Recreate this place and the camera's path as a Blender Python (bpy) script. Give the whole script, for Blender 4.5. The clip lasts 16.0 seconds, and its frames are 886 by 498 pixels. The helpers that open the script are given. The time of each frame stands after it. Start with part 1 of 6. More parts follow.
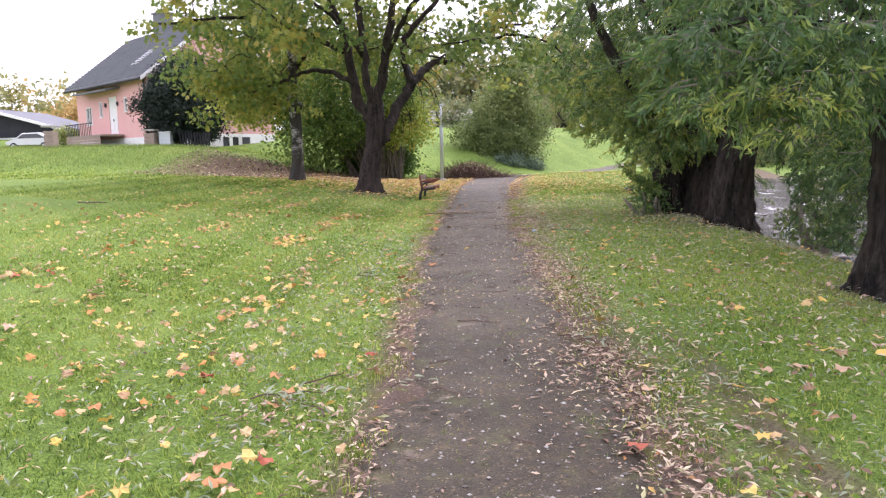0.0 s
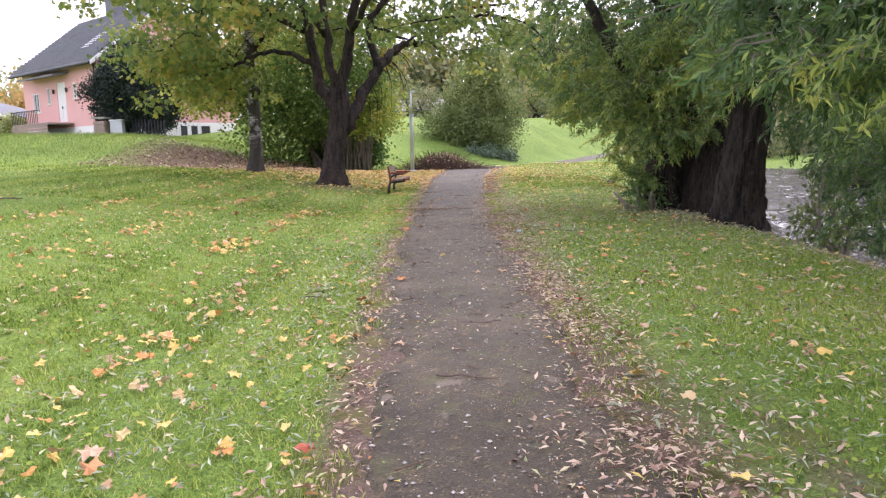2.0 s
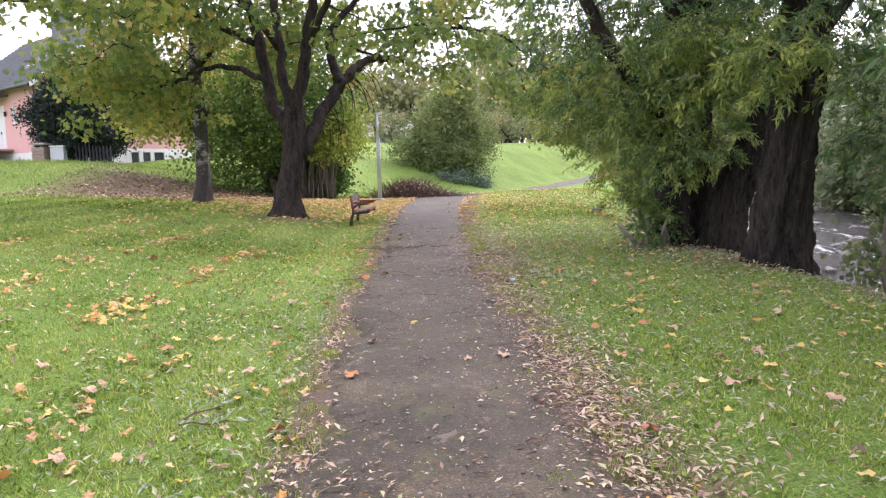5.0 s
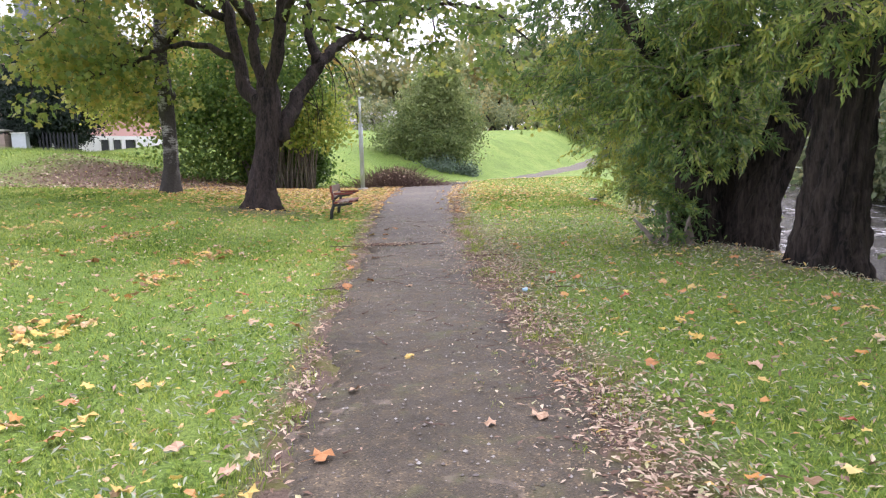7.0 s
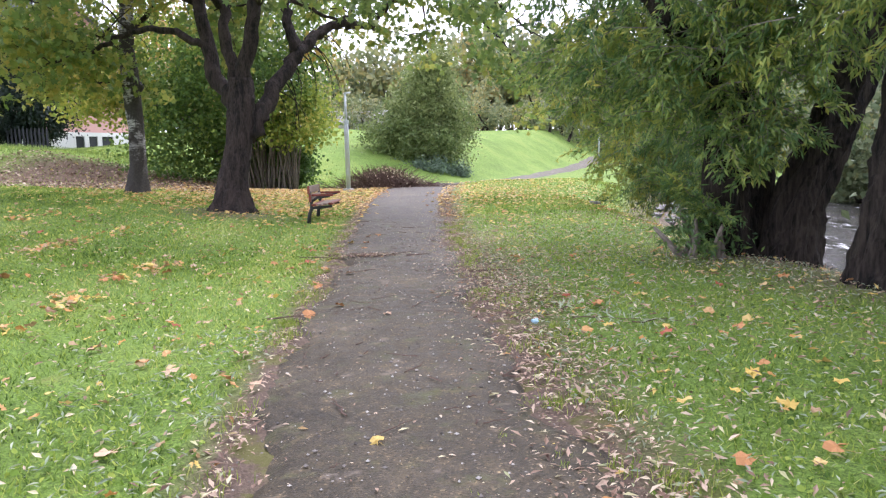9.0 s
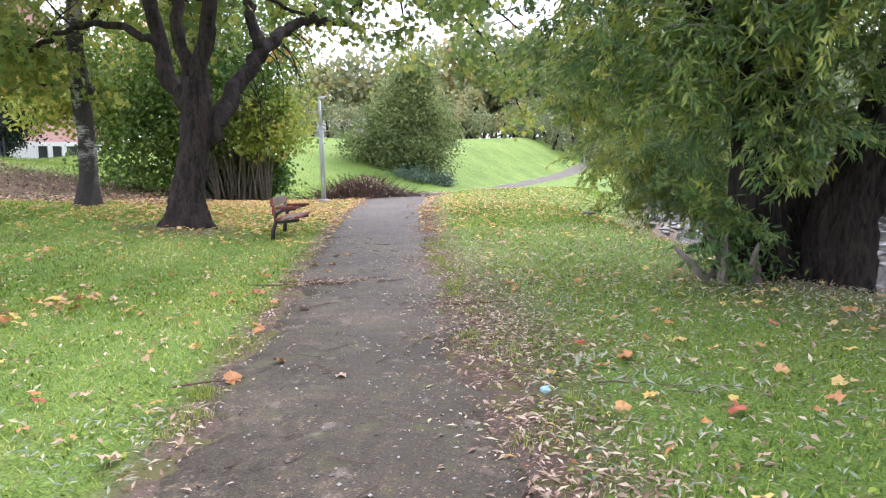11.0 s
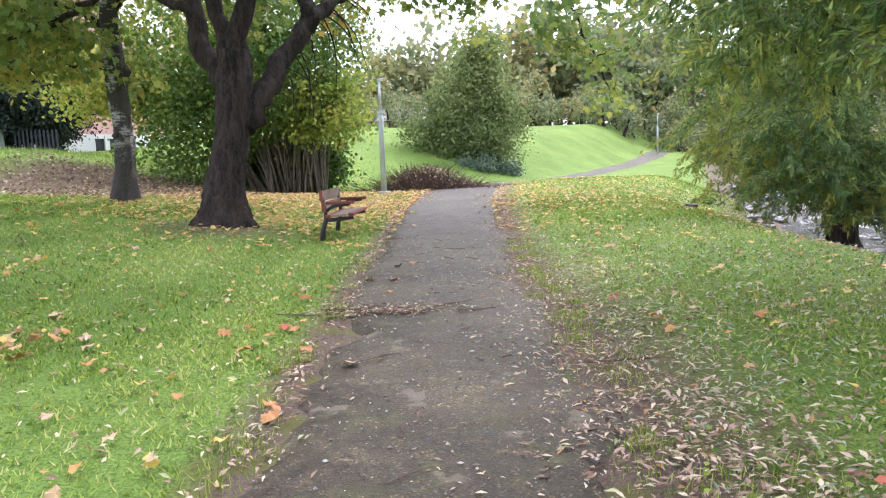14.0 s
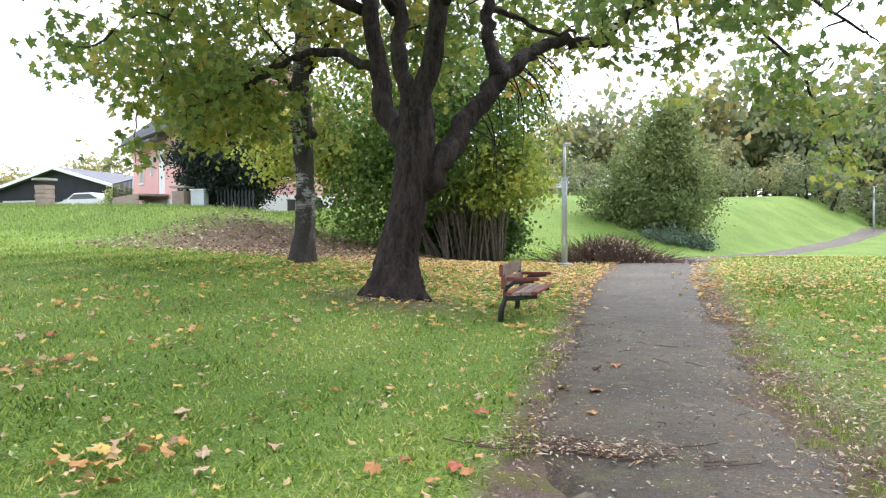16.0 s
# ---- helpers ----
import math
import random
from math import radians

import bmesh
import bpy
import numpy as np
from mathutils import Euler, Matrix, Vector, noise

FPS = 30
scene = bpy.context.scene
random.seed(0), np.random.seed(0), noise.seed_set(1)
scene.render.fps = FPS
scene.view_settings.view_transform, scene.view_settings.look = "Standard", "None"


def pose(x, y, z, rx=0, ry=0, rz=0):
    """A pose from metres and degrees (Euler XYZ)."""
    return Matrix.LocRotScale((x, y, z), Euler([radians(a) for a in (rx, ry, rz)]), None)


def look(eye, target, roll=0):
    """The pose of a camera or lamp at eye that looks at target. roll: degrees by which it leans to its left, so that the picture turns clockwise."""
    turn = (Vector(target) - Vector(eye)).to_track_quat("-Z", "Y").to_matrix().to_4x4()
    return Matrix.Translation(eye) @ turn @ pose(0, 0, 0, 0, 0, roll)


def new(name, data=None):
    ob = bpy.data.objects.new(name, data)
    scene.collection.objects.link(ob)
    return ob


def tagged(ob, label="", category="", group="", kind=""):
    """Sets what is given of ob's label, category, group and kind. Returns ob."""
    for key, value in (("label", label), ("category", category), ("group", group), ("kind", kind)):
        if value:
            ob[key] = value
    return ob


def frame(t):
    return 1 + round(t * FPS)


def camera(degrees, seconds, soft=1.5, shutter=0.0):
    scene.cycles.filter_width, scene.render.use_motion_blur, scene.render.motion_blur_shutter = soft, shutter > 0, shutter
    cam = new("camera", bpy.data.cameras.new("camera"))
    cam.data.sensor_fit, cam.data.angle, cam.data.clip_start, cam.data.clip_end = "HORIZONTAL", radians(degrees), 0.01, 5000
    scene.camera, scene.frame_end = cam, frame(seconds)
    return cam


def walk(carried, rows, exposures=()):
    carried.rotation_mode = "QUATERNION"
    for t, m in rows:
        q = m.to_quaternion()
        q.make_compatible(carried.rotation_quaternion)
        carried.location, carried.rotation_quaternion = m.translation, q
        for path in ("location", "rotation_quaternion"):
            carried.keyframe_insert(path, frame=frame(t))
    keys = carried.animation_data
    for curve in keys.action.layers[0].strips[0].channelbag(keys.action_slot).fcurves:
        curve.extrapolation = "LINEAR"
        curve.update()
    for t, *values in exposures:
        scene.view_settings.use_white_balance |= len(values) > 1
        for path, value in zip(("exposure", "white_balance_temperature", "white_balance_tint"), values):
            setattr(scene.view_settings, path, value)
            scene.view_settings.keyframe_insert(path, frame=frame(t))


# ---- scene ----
cam = camera(64.2, 16.0, 1.25)
PATH = [
    (0, (0.235, 0.541, 1.595), (0.064, 2.517, 1.336), -1.4),
    (0.5, (0.089, 1.024, 1.604), (-0.053, 3.003, 1.354), -1.7),
    (1, (0.085, 1.517, 1.57), (-0.034, 3.496, 1.308), -1.9),
    (1.5, (0.081, 2.005, 1.555), (-0.017, 3.984, 1.278), -1.7),
    (2, (0.056, 2.551, 1.558), (-0.032, 4.528, 1.272), -1.3),
    (2.5, (0.099, 3.057, 1.577), (0.014, 5.039, 1.319), -1.4),
    (3, (0.112, 3.518, 1.581), (0.051, 5.504, 1.349), -1.5),
    (3.5, (0.049, 4.038, 1.59), (0.022, 6.026, 1.379), -1.7),
    (6, (-0.151, 6.296, 1.509), (-0.127, 8.283, 1.281), -1.4),
    (6.5, (-0.216, 6.725, 1.514), (-0.167, 8.709, 1.27), -1.4),
    (7, (-0.225, 7.169, 1.53), (-0.182, 9.153, 1.281), -1.7),
    (7.5, (-0.238, 7.597, 1.486), (-0.182, 9.58, 1.23), -1.8),
    (8, (-0.244, 8.063, 1.49), (-0.177, 10.045, 1.227), -1.5),
    (8.5, (-0.176, 8.509, 1.538), (-0.125, 10.494, 1.295), -1.4),
    (9, (-0.149, 8.939, 1.473), (-0.08, 10.923, 1.226), -1.3),
    (9.5, (-0.116, 9.393, 1.5), (0.001, 11.376, 1.262), -1.5),
    (12, (0.023, 11.609, 1.415), (0.125, 13.594, 1.193), -2.0),
    (12.5, (-0.01, 12.05, 1.417), (0.043, 14.037, 1.195), -1.8),
    (13, (-0.03, 12.521, 1.432), (-0.033, 14.508, 1.21), -1.8),
    (13.5, (-0.135, 12.989, 1.39), (-0.17, 14.975, 1.158), -2.1),
    (14, (-0.264, 13.461, 1.373), (-0.321, 15.446, 1.129), -2.3),
    (14.5, (-0.359, 13.908, 1.406), (-0.452, 15.891, 1.163), -2.2),
    (15, (-0.539, 14.313, 1.382), (-0.713, 16.291, 1.14), -2.0),
    (15.5, (-0.662, 14.677, 1.411), (-1.009, 16.637, 1.218), -1.4),
    (16, (-0.719, 15.116, 1.463), (-1.247, 17.044, 1.415), -0.3),
]
walk(cam, [(t, look(eye, target, roll)) for t, eye, target, roll in PATH], [(0, 1.2, 6180, 30), (6.5, 1.33, 6120, 29), (9, 1.43, 5880, 25), (12.5, 1.52, 5850, 23), (14.5, 1.5, 5880, 19), (15, 1.52, 5880, 18), (15.6, 1.54, 5900, 17), (16, 1.36, 5980, 16)])

# ---- world, sun ----
world = bpy.data.worlds.new("overcast_sky")
scene.world = world
world.use_nodes = True
wn, wl = world.node_tree.nodes, world.node_tree.links
sky = wn.new("ShaderNodeTexSky")
sky.sky_type, sky.sun_disc = "NISHITA", False
sky.sun_elevation, sky.sun_rotation = radians(42), radians(30)
sky.dust_density, sky.air_density = 4.0, 1.0
grey = wn.new("ShaderNodeHueSaturation")
grey.inputs["Saturation"].default_value = 0.25
veil = wn.new("ShaderNodeMix")
veil.data_type = "RGBA"
veil.inputs["Factor"].default_value = 0.65
veil.inputs["B"].default_value = (9.5, 9.8, 10.2, 1)
wl.new(sky.outputs["Color"], grey.inputs["Color"])
wl.new(grey.outputs["Color"], veil.inputs["A"])
wl.new(veil.outputs["Result"], wn["Background"].inputs["Color"])
wn["Background"].inputs["Strength"].default_value = 0.12

sun = new("sun", bpy.data.lights.new("sun", "SUN"))
sun.data.energy, sun.data.angle, sun.data.color = 1.3, radians(25), (1.0, 0.96, 0.9)
sun.matrix_world = look((12, 20, 30), (0, 0, 0))

rng = np.random.default_rng(7)


# ---- materials ----
def nodes_of(name):
    m = bpy.data.materials.new(name)
    m.use_nodes = True
    n, l = m.node_tree.nodes, m.node_tree.links
    return m, n, l, n["Principled BSDF"]


def ramp(n, stops):
    r = n.new("ShaderNodeValToRGB")
    while len(r.color_ramp.elements) < len(stops):
        r.color_ramp.elements.new(0.5)
    for e, (p, c) in zip(r.color_ramp.elements, stops):
        e.position, e.color = p, (*c, 1)
    return r


def noise_node(n, l, scale, detail=4, rough=0.6, coord="Object"):
    tc = n.new("ShaderNodeTexCoord")
    t = n.new("ShaderNodeTexNoise")
    t.inputs["Scale"].default_value, t.inputs["Detail"].default_value, t.inputs["Roughness"].default_value = scale, detail, rough
    l.new(tc.outputs[coord], t.inputs["Vector"])
    return t


def bumped(n, l, b, height, strength, distance):
    k = n.new("ShaderNodeBump")
    k.inputs["Strength"].default_value, k.inputs["Distance"].default_value = strength, distance
    l.new(height, k.inputs["Height"])
    l.new(k.outputs["Normal"], b.inputs["Normal"])


def mixed(n, l, fac, a, b, kind="MIX"):
    m = n.new("ShaderNodeMix")
    m.data_type, m.blend_type = "RGBA", kind
    for sock, v in (("Factor", fac), ("A", a), ("B", b)):
        if isinstance(v, (int, float)):
            m.inputs[sock].default_value = v
        elif isinstance(v, tuple):
            m.inputs[sock].default_value = (*v, 1)
        else:
            l.new(v, m.inputs[sock])
    return m.outputs["Result"]


def surface(name, dark, light, scale=6.0, fine=60.0, rough=0.8, bump=0.4, depth=0.01, metal=0.0, spec=0.3, stretch=None, span=(0.3, 0.7)):
    """A plain surface with broad stains and fine grain."""
    m, n, l, b = nodes_of(name)
    broad, grain = noise_node(n, l, scale), noise_node(n, l, fine, 6, 0.7)
    if stretch:
        for t in (broad, grain):
            mp = n.new("ShaderNodeMapping")
            mp.inputs["Scale"].default_value = stretch
            l.new(t.inputs["Vector"].links[0].from_socket, mp.inputs["Vector"])
            l.new(mp.outputs["Vector"], t.inputs["Vector"])
    mixv = n.new("ShaderNodeMath")
    mixv.operation = "MULTIPLY_ADD"
    mixv.inputs[1].default_value = 0.5
    l.new(grain.outputs["Fac"], mixv.inputs[0])
    half = n.new("ShaderNodeMath")
    half.operation = "MULTIPLY"
    half.inputs[1].default_value = 0.5
    l.new(broad.outputs["Fac"], half.inputs[0])
    l.new(half.outputs[0], mixv.inputs[2])
    r = ramp(n, [(span[0], dark), (span[1], light)])
    l.new(mixv.outputs[0], r.inputs["Fac"])
    l.new(r.outputs["Color"], b.inputs["Base Color"])
    b.inputs["Roughness"].default_value, b.inputs["Metallic"].default_value = rough, metal
    b.inputs["Specular IOR Level"].default_value = spec
    bumped(n, l, b, mixv.outputs[0], bump, depth)
    return m


def leaf_material(name, stops, thin=0.35, rough=0.5, spread=0.35, gloss=0.35):
    """Leaves: a colour by the cluster's age, in places with shade painted in, varied leaf by leaf, letting light
    through.
    """
    m, n, l, b = nodes_of(name)
    at, geo = n.new("ShaderNodeAttribute"), n.new("ShaderNodeNewGeometry")
    at.attribute_name = "tint"
    add = n.new("ShaderNodeMath")
    add.operation = "MULTIPLY_ADD"
    add.inputs[1].default_value = spread
    l.new(geo.outputs["Random Per Island"], add.inputs[0])
    l.new(at.outputs["Fac"], add.inputs[2])
    r = ramp(n, stops)
    l.new(add.outputs[0], r.inputs["Fac"])
    l.new(r.outputs["Color"], b.inputs["Base Color"])
    b.inputs["Roughness"].default_value, b.inputs["Specular IOR Level"].default_value = rough, gloss
    tr, mx = n.new("ShaderNodeBsdfTranslucent"), n.new("ShaderNodeMixShader")
    l.new(r.outputs["Color"], tr.inputs["Color"])
    mx.inputs[0].default_value = thin
    l.new(b.outputs[0], mx.inputs[1])
    l.new(tr.outputs[0], mx.inputs[2])
    l.new(mx.outputs[0], n["Material Output"].inputs["Surface"])
    return m


mat_maple = leaf_material("maple_leaves", [(0.0, (0.068, 0.12, 0.045)), (0.33, (0.18, 0.26, 0.062)), (0.6, (0.40, 0.37, 0.08)), (0.85, (0.52, 0.29, 0.08))], 0.5)
mat_willow = leaf_material("willow_leaves", [(0.0, (0.032, 0.075, 0.034)), (0.4, (0.10, 0.185, 0.055)), (0.7, (0.28, 0.36, 0.08)), (1.0, (0.50, 0.46, 0.09))], 0.34)
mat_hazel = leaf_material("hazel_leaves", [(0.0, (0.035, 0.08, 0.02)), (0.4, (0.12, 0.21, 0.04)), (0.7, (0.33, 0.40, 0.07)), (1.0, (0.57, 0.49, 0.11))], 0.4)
mat_shrub = leaf_material("shrub_leaves", [(0.0, (0.035, 0.065, 0.024)), (0.5, (0.15, 0.21, 0.07)), (1.0, (0.36, 0.40, 0.15))])
mat_juniper = leaf_material("juniper_needles", [(0.0, (0.06, 0.10, 0.065)), (1.0, (0.17, 0.24, 0.16))], 0.2)
mat_yew = leaf_material("yew_needles", [(0.0, (0.008, 0.018, 0.013)), (1.0, (0.024, 0.042, 0.03))], 0.1)
# pale stops: distance haze is mixed into the colour of the far leaves
mat_woods = leaf_material("far_leaves_hazed", [(0.0, (0.06, 0.10, 0.045)), (0.5, (0.22, 0.26, 0.13)), (0.8, (0.42, 0.37, 0.14)), (1.0, (0.52, 0.34, 0.13))])
mat_litter = leaf_material("dry_leaves", [(0.0, (0.085, 0.05, 0.036)), (0.28, (0.24, 0.15, 0.105)), (0.5, (0.42, 0.30, 0.22)), (0.68, (0.66, 0.55, 0.41)), (0.8, (0.50, 0.48, 0.26)), (0.88, (0.24, 0.28, 0.14)), (0.95, (0.45, 0.2, 0.07)), (1.0, (0.6, 0.46, 0.14))], 0.15, 0.6, 0.6)
mat_faded = leaf_material("faded_willow_leaves", [(0.0, (0.16, 0.21, 0.13)), (0.5, (0.30, 0.36, 0.24)), (1.0, (0.50, 0.52, 0.38))], 0.15, 0.55, 0.8)
mat_carpet = leaf_material("maple_litter", [(0.0, (0.20, 0.11, 0.06)), (0.25, (0.44, 0.30, 0.17)), (0.4, (0.55, 0.26, 0.07)), (0.55, (0.58, 0.43, 0.24)), (0.75, (0.66, 0.46, 0.11)), (1.0, (0.66, 0.53, 0.2))], 0.15, 0.6, 0.6)
mat_grass = leaf_material("grass_blades", [(0.0, (0.040, 0.085, 0.016)), (0.35, (0.170, 0.275, 0.040)), (0.7, (0.36, 0.435, 0.085)), (1.0, (0.60, 0.57, 0.25))], 0.4, 0.6, 0.65, 0.12)
mat_reeds = leaf_material("tall_grass", [(0.0, (0.10, 0.17, 0.04)), (0.6, (0.24, 0.31, 0.09)), (1.0, (0.40, 0.36, 0.20))], 0.3, 0.5, 0.4)
mat_bark = surface("maple_bark", (0.007, 0.006, 0.006), (0.062, 0.045, 0.038), 7, 34, 0.9, 1.0, 0.10, stretch=(1, 1, 0.22), span=(0.40, 0.60))
mat_willow_bark = surface("willow_bark", (0.006, 0.005, 0.0045), (0.062, 0.049, 0.039), 5, 20, 0.9, 1.0, 0.2, stretch=(1, 1, 0.13), span=(0.40, 0.60))
mat_stem = surface("hazel_stems", (0.07, 0.06, 0.05), (0.30, 0.26, 0.22), 4, 30, 0.8, 0.4, 0.01)
mat_hazel_stem = surface("hazel_bark", (0.045, 0.038, 0.03), (0.27, 0.23, 0.19), 4, 30, 0.8, 0.5, 0.01)
mat_twig = surface("dead_twigs", (0.05, 0.03, 0.025), (0.17, 0.11, 0.085), 5, 40, 0.85, 0.4, 0.01)
mat_iron = surface("painted_iron", (0.012, 0.012, 0.013), (0.035, 0.034, 0.035), 8, 80, 0.5, 0.15, 0.002, spec=0.5)
mat_redwood = surface("red_stained_wood", (0.13, 0.03, 0.022), (0.27, 0.075, 0.05), 3, 25, 0.55, 0.4, 0.004, stretch=(1, 0.1, 1))
mat_oldwood = surface("weathered_brown_wood", (0.15, 0.105, 0.085), (0.36, 0.27, 0.22), 3, 25, 0.6, 0.4, 0.004, stretch=(1, 0.1, 1))
mat_zinc = surface("galvanised_steel", (0.38, 0.42, 0.44), (0.56, 0.60, 0.62), 5, 40, 0.5, 0.1, 0.003, metal=0.35, spec=0.5)
mat_concrete = surface("concrete", (0.25, 0.24, 0.22), (0.42, 0.41, 0.38), 4, 50, 0.9, 0.4, 0.01)
mat_pink = surface("pink_render", (0.66, 0.37, 0.345), (0.75, 0.45, 0.42), 0.7, 30, 0.9, 0.2, 0.01)
mat_white = surface("white_paint", (0.68, 0.68, 0.67), (0.82, 0.82, 0.80), 1, 20, 0.7, 0.1, 0.005)
mat_slate = surface("grey_roof_tiles", (0.085, 0.09, 0.105), (0.17, 0.18, 0.20), 1.2, 12, 0.6, 0.4, 0.02)
mat_black = surface("black_boards", (0.012, 0.013, 0.018), (0.035, 0.037, 0.045), 1, 14, 0.7, 0.4, 0.02)
mat_deck = surface("grey_deck_wood", (0.22, 0.17, 0.14), (0.40, 0.32, 0.27), 2, 20, 0.8, 0.3, 0.01)
mat_stone = surface("river_stone", (0.05, 0.048, 0.045), (0.24, 0.23, 0.21), 3, 25, 0.6, 0.6, 0.03)
mat_car = surface("silver_car_paint", (0.55, 0.56, 0.58), (0.66, 0.67, 0.69), 1, 30, 0.3, 0.02, 0.001, spec=0.5)
mat_rubber = surface("black_rubber", (0.015, 0.015, 0.015), (0.03, 0.03, 0.03), 5, 50, 0.9, 0.2, 0.003)


def glass_material():
    m, n, l, b = nodes_of("window_glass")
    b.inputs["Base Color"].default_value = (0.045, 0.05, 0.055, 1)
    b.inputs["Roughness"].default_value, b.inputs["Specular IOR Level"].default_value = 0.06, 0.6
    t = noise_node(n, l, 1.5)
    bumped(n, l, b, t.outputs["Fac"], 0.05, 0.01)
    return m


def birch_material():
    m, n, l, b = nodes_of("birch_bark")
    big, streak, grain = noise_node(n, l, 1.6, 5, 0.65), noise_node(n, l, 3.0, 4, 0.6), noise_node(n, l, 25, 5, 0.7)
    mp = n.new("ShaderNodeMapping")
    mp.inputs["Scale"].default_value = (1.6, 1.6, 7.0)
    l.new(streak.inputs["Vector"].links[0].from_socket, mp.inputs["Vector"])
    l.new(mp.outputs["Vector"], streak.inputs["Vector"])
    dark = ramp(n, [(0.25, (0.012, 0.011, 0.010)), (0.75, (0.075, 0.065, 0.055))])
    pale = ramp(n, [(0.3, (0.22, 0.21, 0.20)), (0.7, (0.55, 0.54, 0.52))])
    l.new(grain.outputs["Fac"], dark.inputs["Fac"])
    l.new(streak.outputs["Fac"], pale.inputs["Fac"])
    where = ramp(n, [(0.505, (0, 0, 0)), (0.57, (1, 1, 1))])
    l.new(big.outputs["Fac"], where.inputs["Fac"])
    tc, sep = n.new("ShaderNodeTexCoord"), n.new("ShaderNodeSeparateXYZ")
    l.new(tc.outputs["Object"], sep.inputs[0])
    up = n.new("ShaderNodeMapRange")
    up.inputs["From Min"].default_value, up.inputs["From Max"].default_value = 0.6, 2.2
    l.new(sep.outputs["Z"], up.inputs["Value"])
    crack = ramp(n, [(0.42, (0, 0, 0)), (0.50, (1, 1, 1))])
    l.new(streak.outputs["Fac"], crack.inputs["Fac"])
    area = mixed(n, l, 1.0, where.outputs["Color"], crack.outputs["Color"], "MULTIPLY")
    area = mixed(n, l, 1.0, area, up.outputs["Result"], "MULTIPLY")
    l.new(mixed(n, l, area, dark.outputs["Color"], pale.outputs["Color"]), b.inputs["Base Color"])
    b.inputs["Roughness"].default_value = 0.85
    bumped(n, l, b, grain.outputs["Fac"], 0.9, 0.03)
    return m


def path_material():
    m, n, l, b = nodes_of("worn_gravel_path")
    broad, mid, fine = noise_node(n, l, 0.9, 5, 0.6), noise_node(n, l, 9, 5, 0.65), noise_node(n, l, 140, 3, 0.6)
    tc, vor = n.new("ShaderNodeTexCoord"), n.new("ShaderNodeTexVoronoi")
    vor.inputs["Scale"].default_value = 95
    l.new(tc.outputs["Object"], vor.inputs["Vector"])
    base = ramp(n, [(0.28, (0.035, 0.029, 0.019)), (0.5, (0.058, 0.048, 0.032)), (0.75, (0.100, 0.082, 0.056))])
    l.new(broad.outputs["Fac"], base.inputs["Fac"])
    patch = ramp(n, [(0.34, (0.60, 0.58, 0.56)), (0.55, (1.0, 1.0, 1.0)), (0.68, (1.75, 1.68, 1.58))])
    l.new(mid.outputs["Fac"], patch.inputs["Fac"])
    c = mixed(n, l, 1.0, base.outputs["Color"], patch.outputs["Color"], "MULTIPLY")
    speck = ramp(n, [(0.0, (0.35, 0.33, 0.31)), (0.45, (0.95, 0.95, 0.95)), (0.8, (1.35, 1.28, 1.15)), (0.93, (3.4, 3.1, 2.7))])
    l.new(vor.outputs["Color"], speck.inputs["Fac"])
    c = mixed(n, l, 0.9, c, speck.outputs["Color"], "MULTIPLY")
    worn_n = noise_node(n, l, 4.5, 3, 0.55)
    worn = ramp(n, [(0.64, (0, 0, 0)), (0.69, (0.55, 0.55, 0.55))])
    l.new(worn_n.outputs["Fac"], worn.inputs["Fac"])
    c = mixed(n, l, worn.outputs["Color"], c, (0.19, 0.155, 0.125))
    moss_n = noise_node(n, l, 3.2, 5, 0.7)
    moss = ramp(n, [(0.54, (0, 0, 0)), (0.70, (0.6, 0.6, 0.6))])
    l.new(moss_n.outputs["Fac"], moss.inputs["Fac"])
    c = mixed(n, l, moss.outputs["Color"], c, (0.085, 0.095, 0.03))
    l.new(c, b.inputs["Base Color"])
    b.inputs["Specular IOR Level"].default_value = 0.28
    rr = ramp(n, [(0.3, (0.45, 0.45, 0.45)), (0.7, (0.8, 0.8, 0.8))])
    l.new(mid.outputs["Fac"], rr.inputs["Fac"])
    l.new(rr.outputs["Color"], b.inputs["Roughness"])
    hsum = n.new("ShaderNodeMath")
    hsum.operation = "ADD"
    l.new(vor.outputs["Distance"], hsum.inputs[0])
    l.new(fine.outputs["Fac"], hsum.inputs[1])
    bumped(n, l, b, hsum.outputs[0], 0.6, 0.006)
    return m


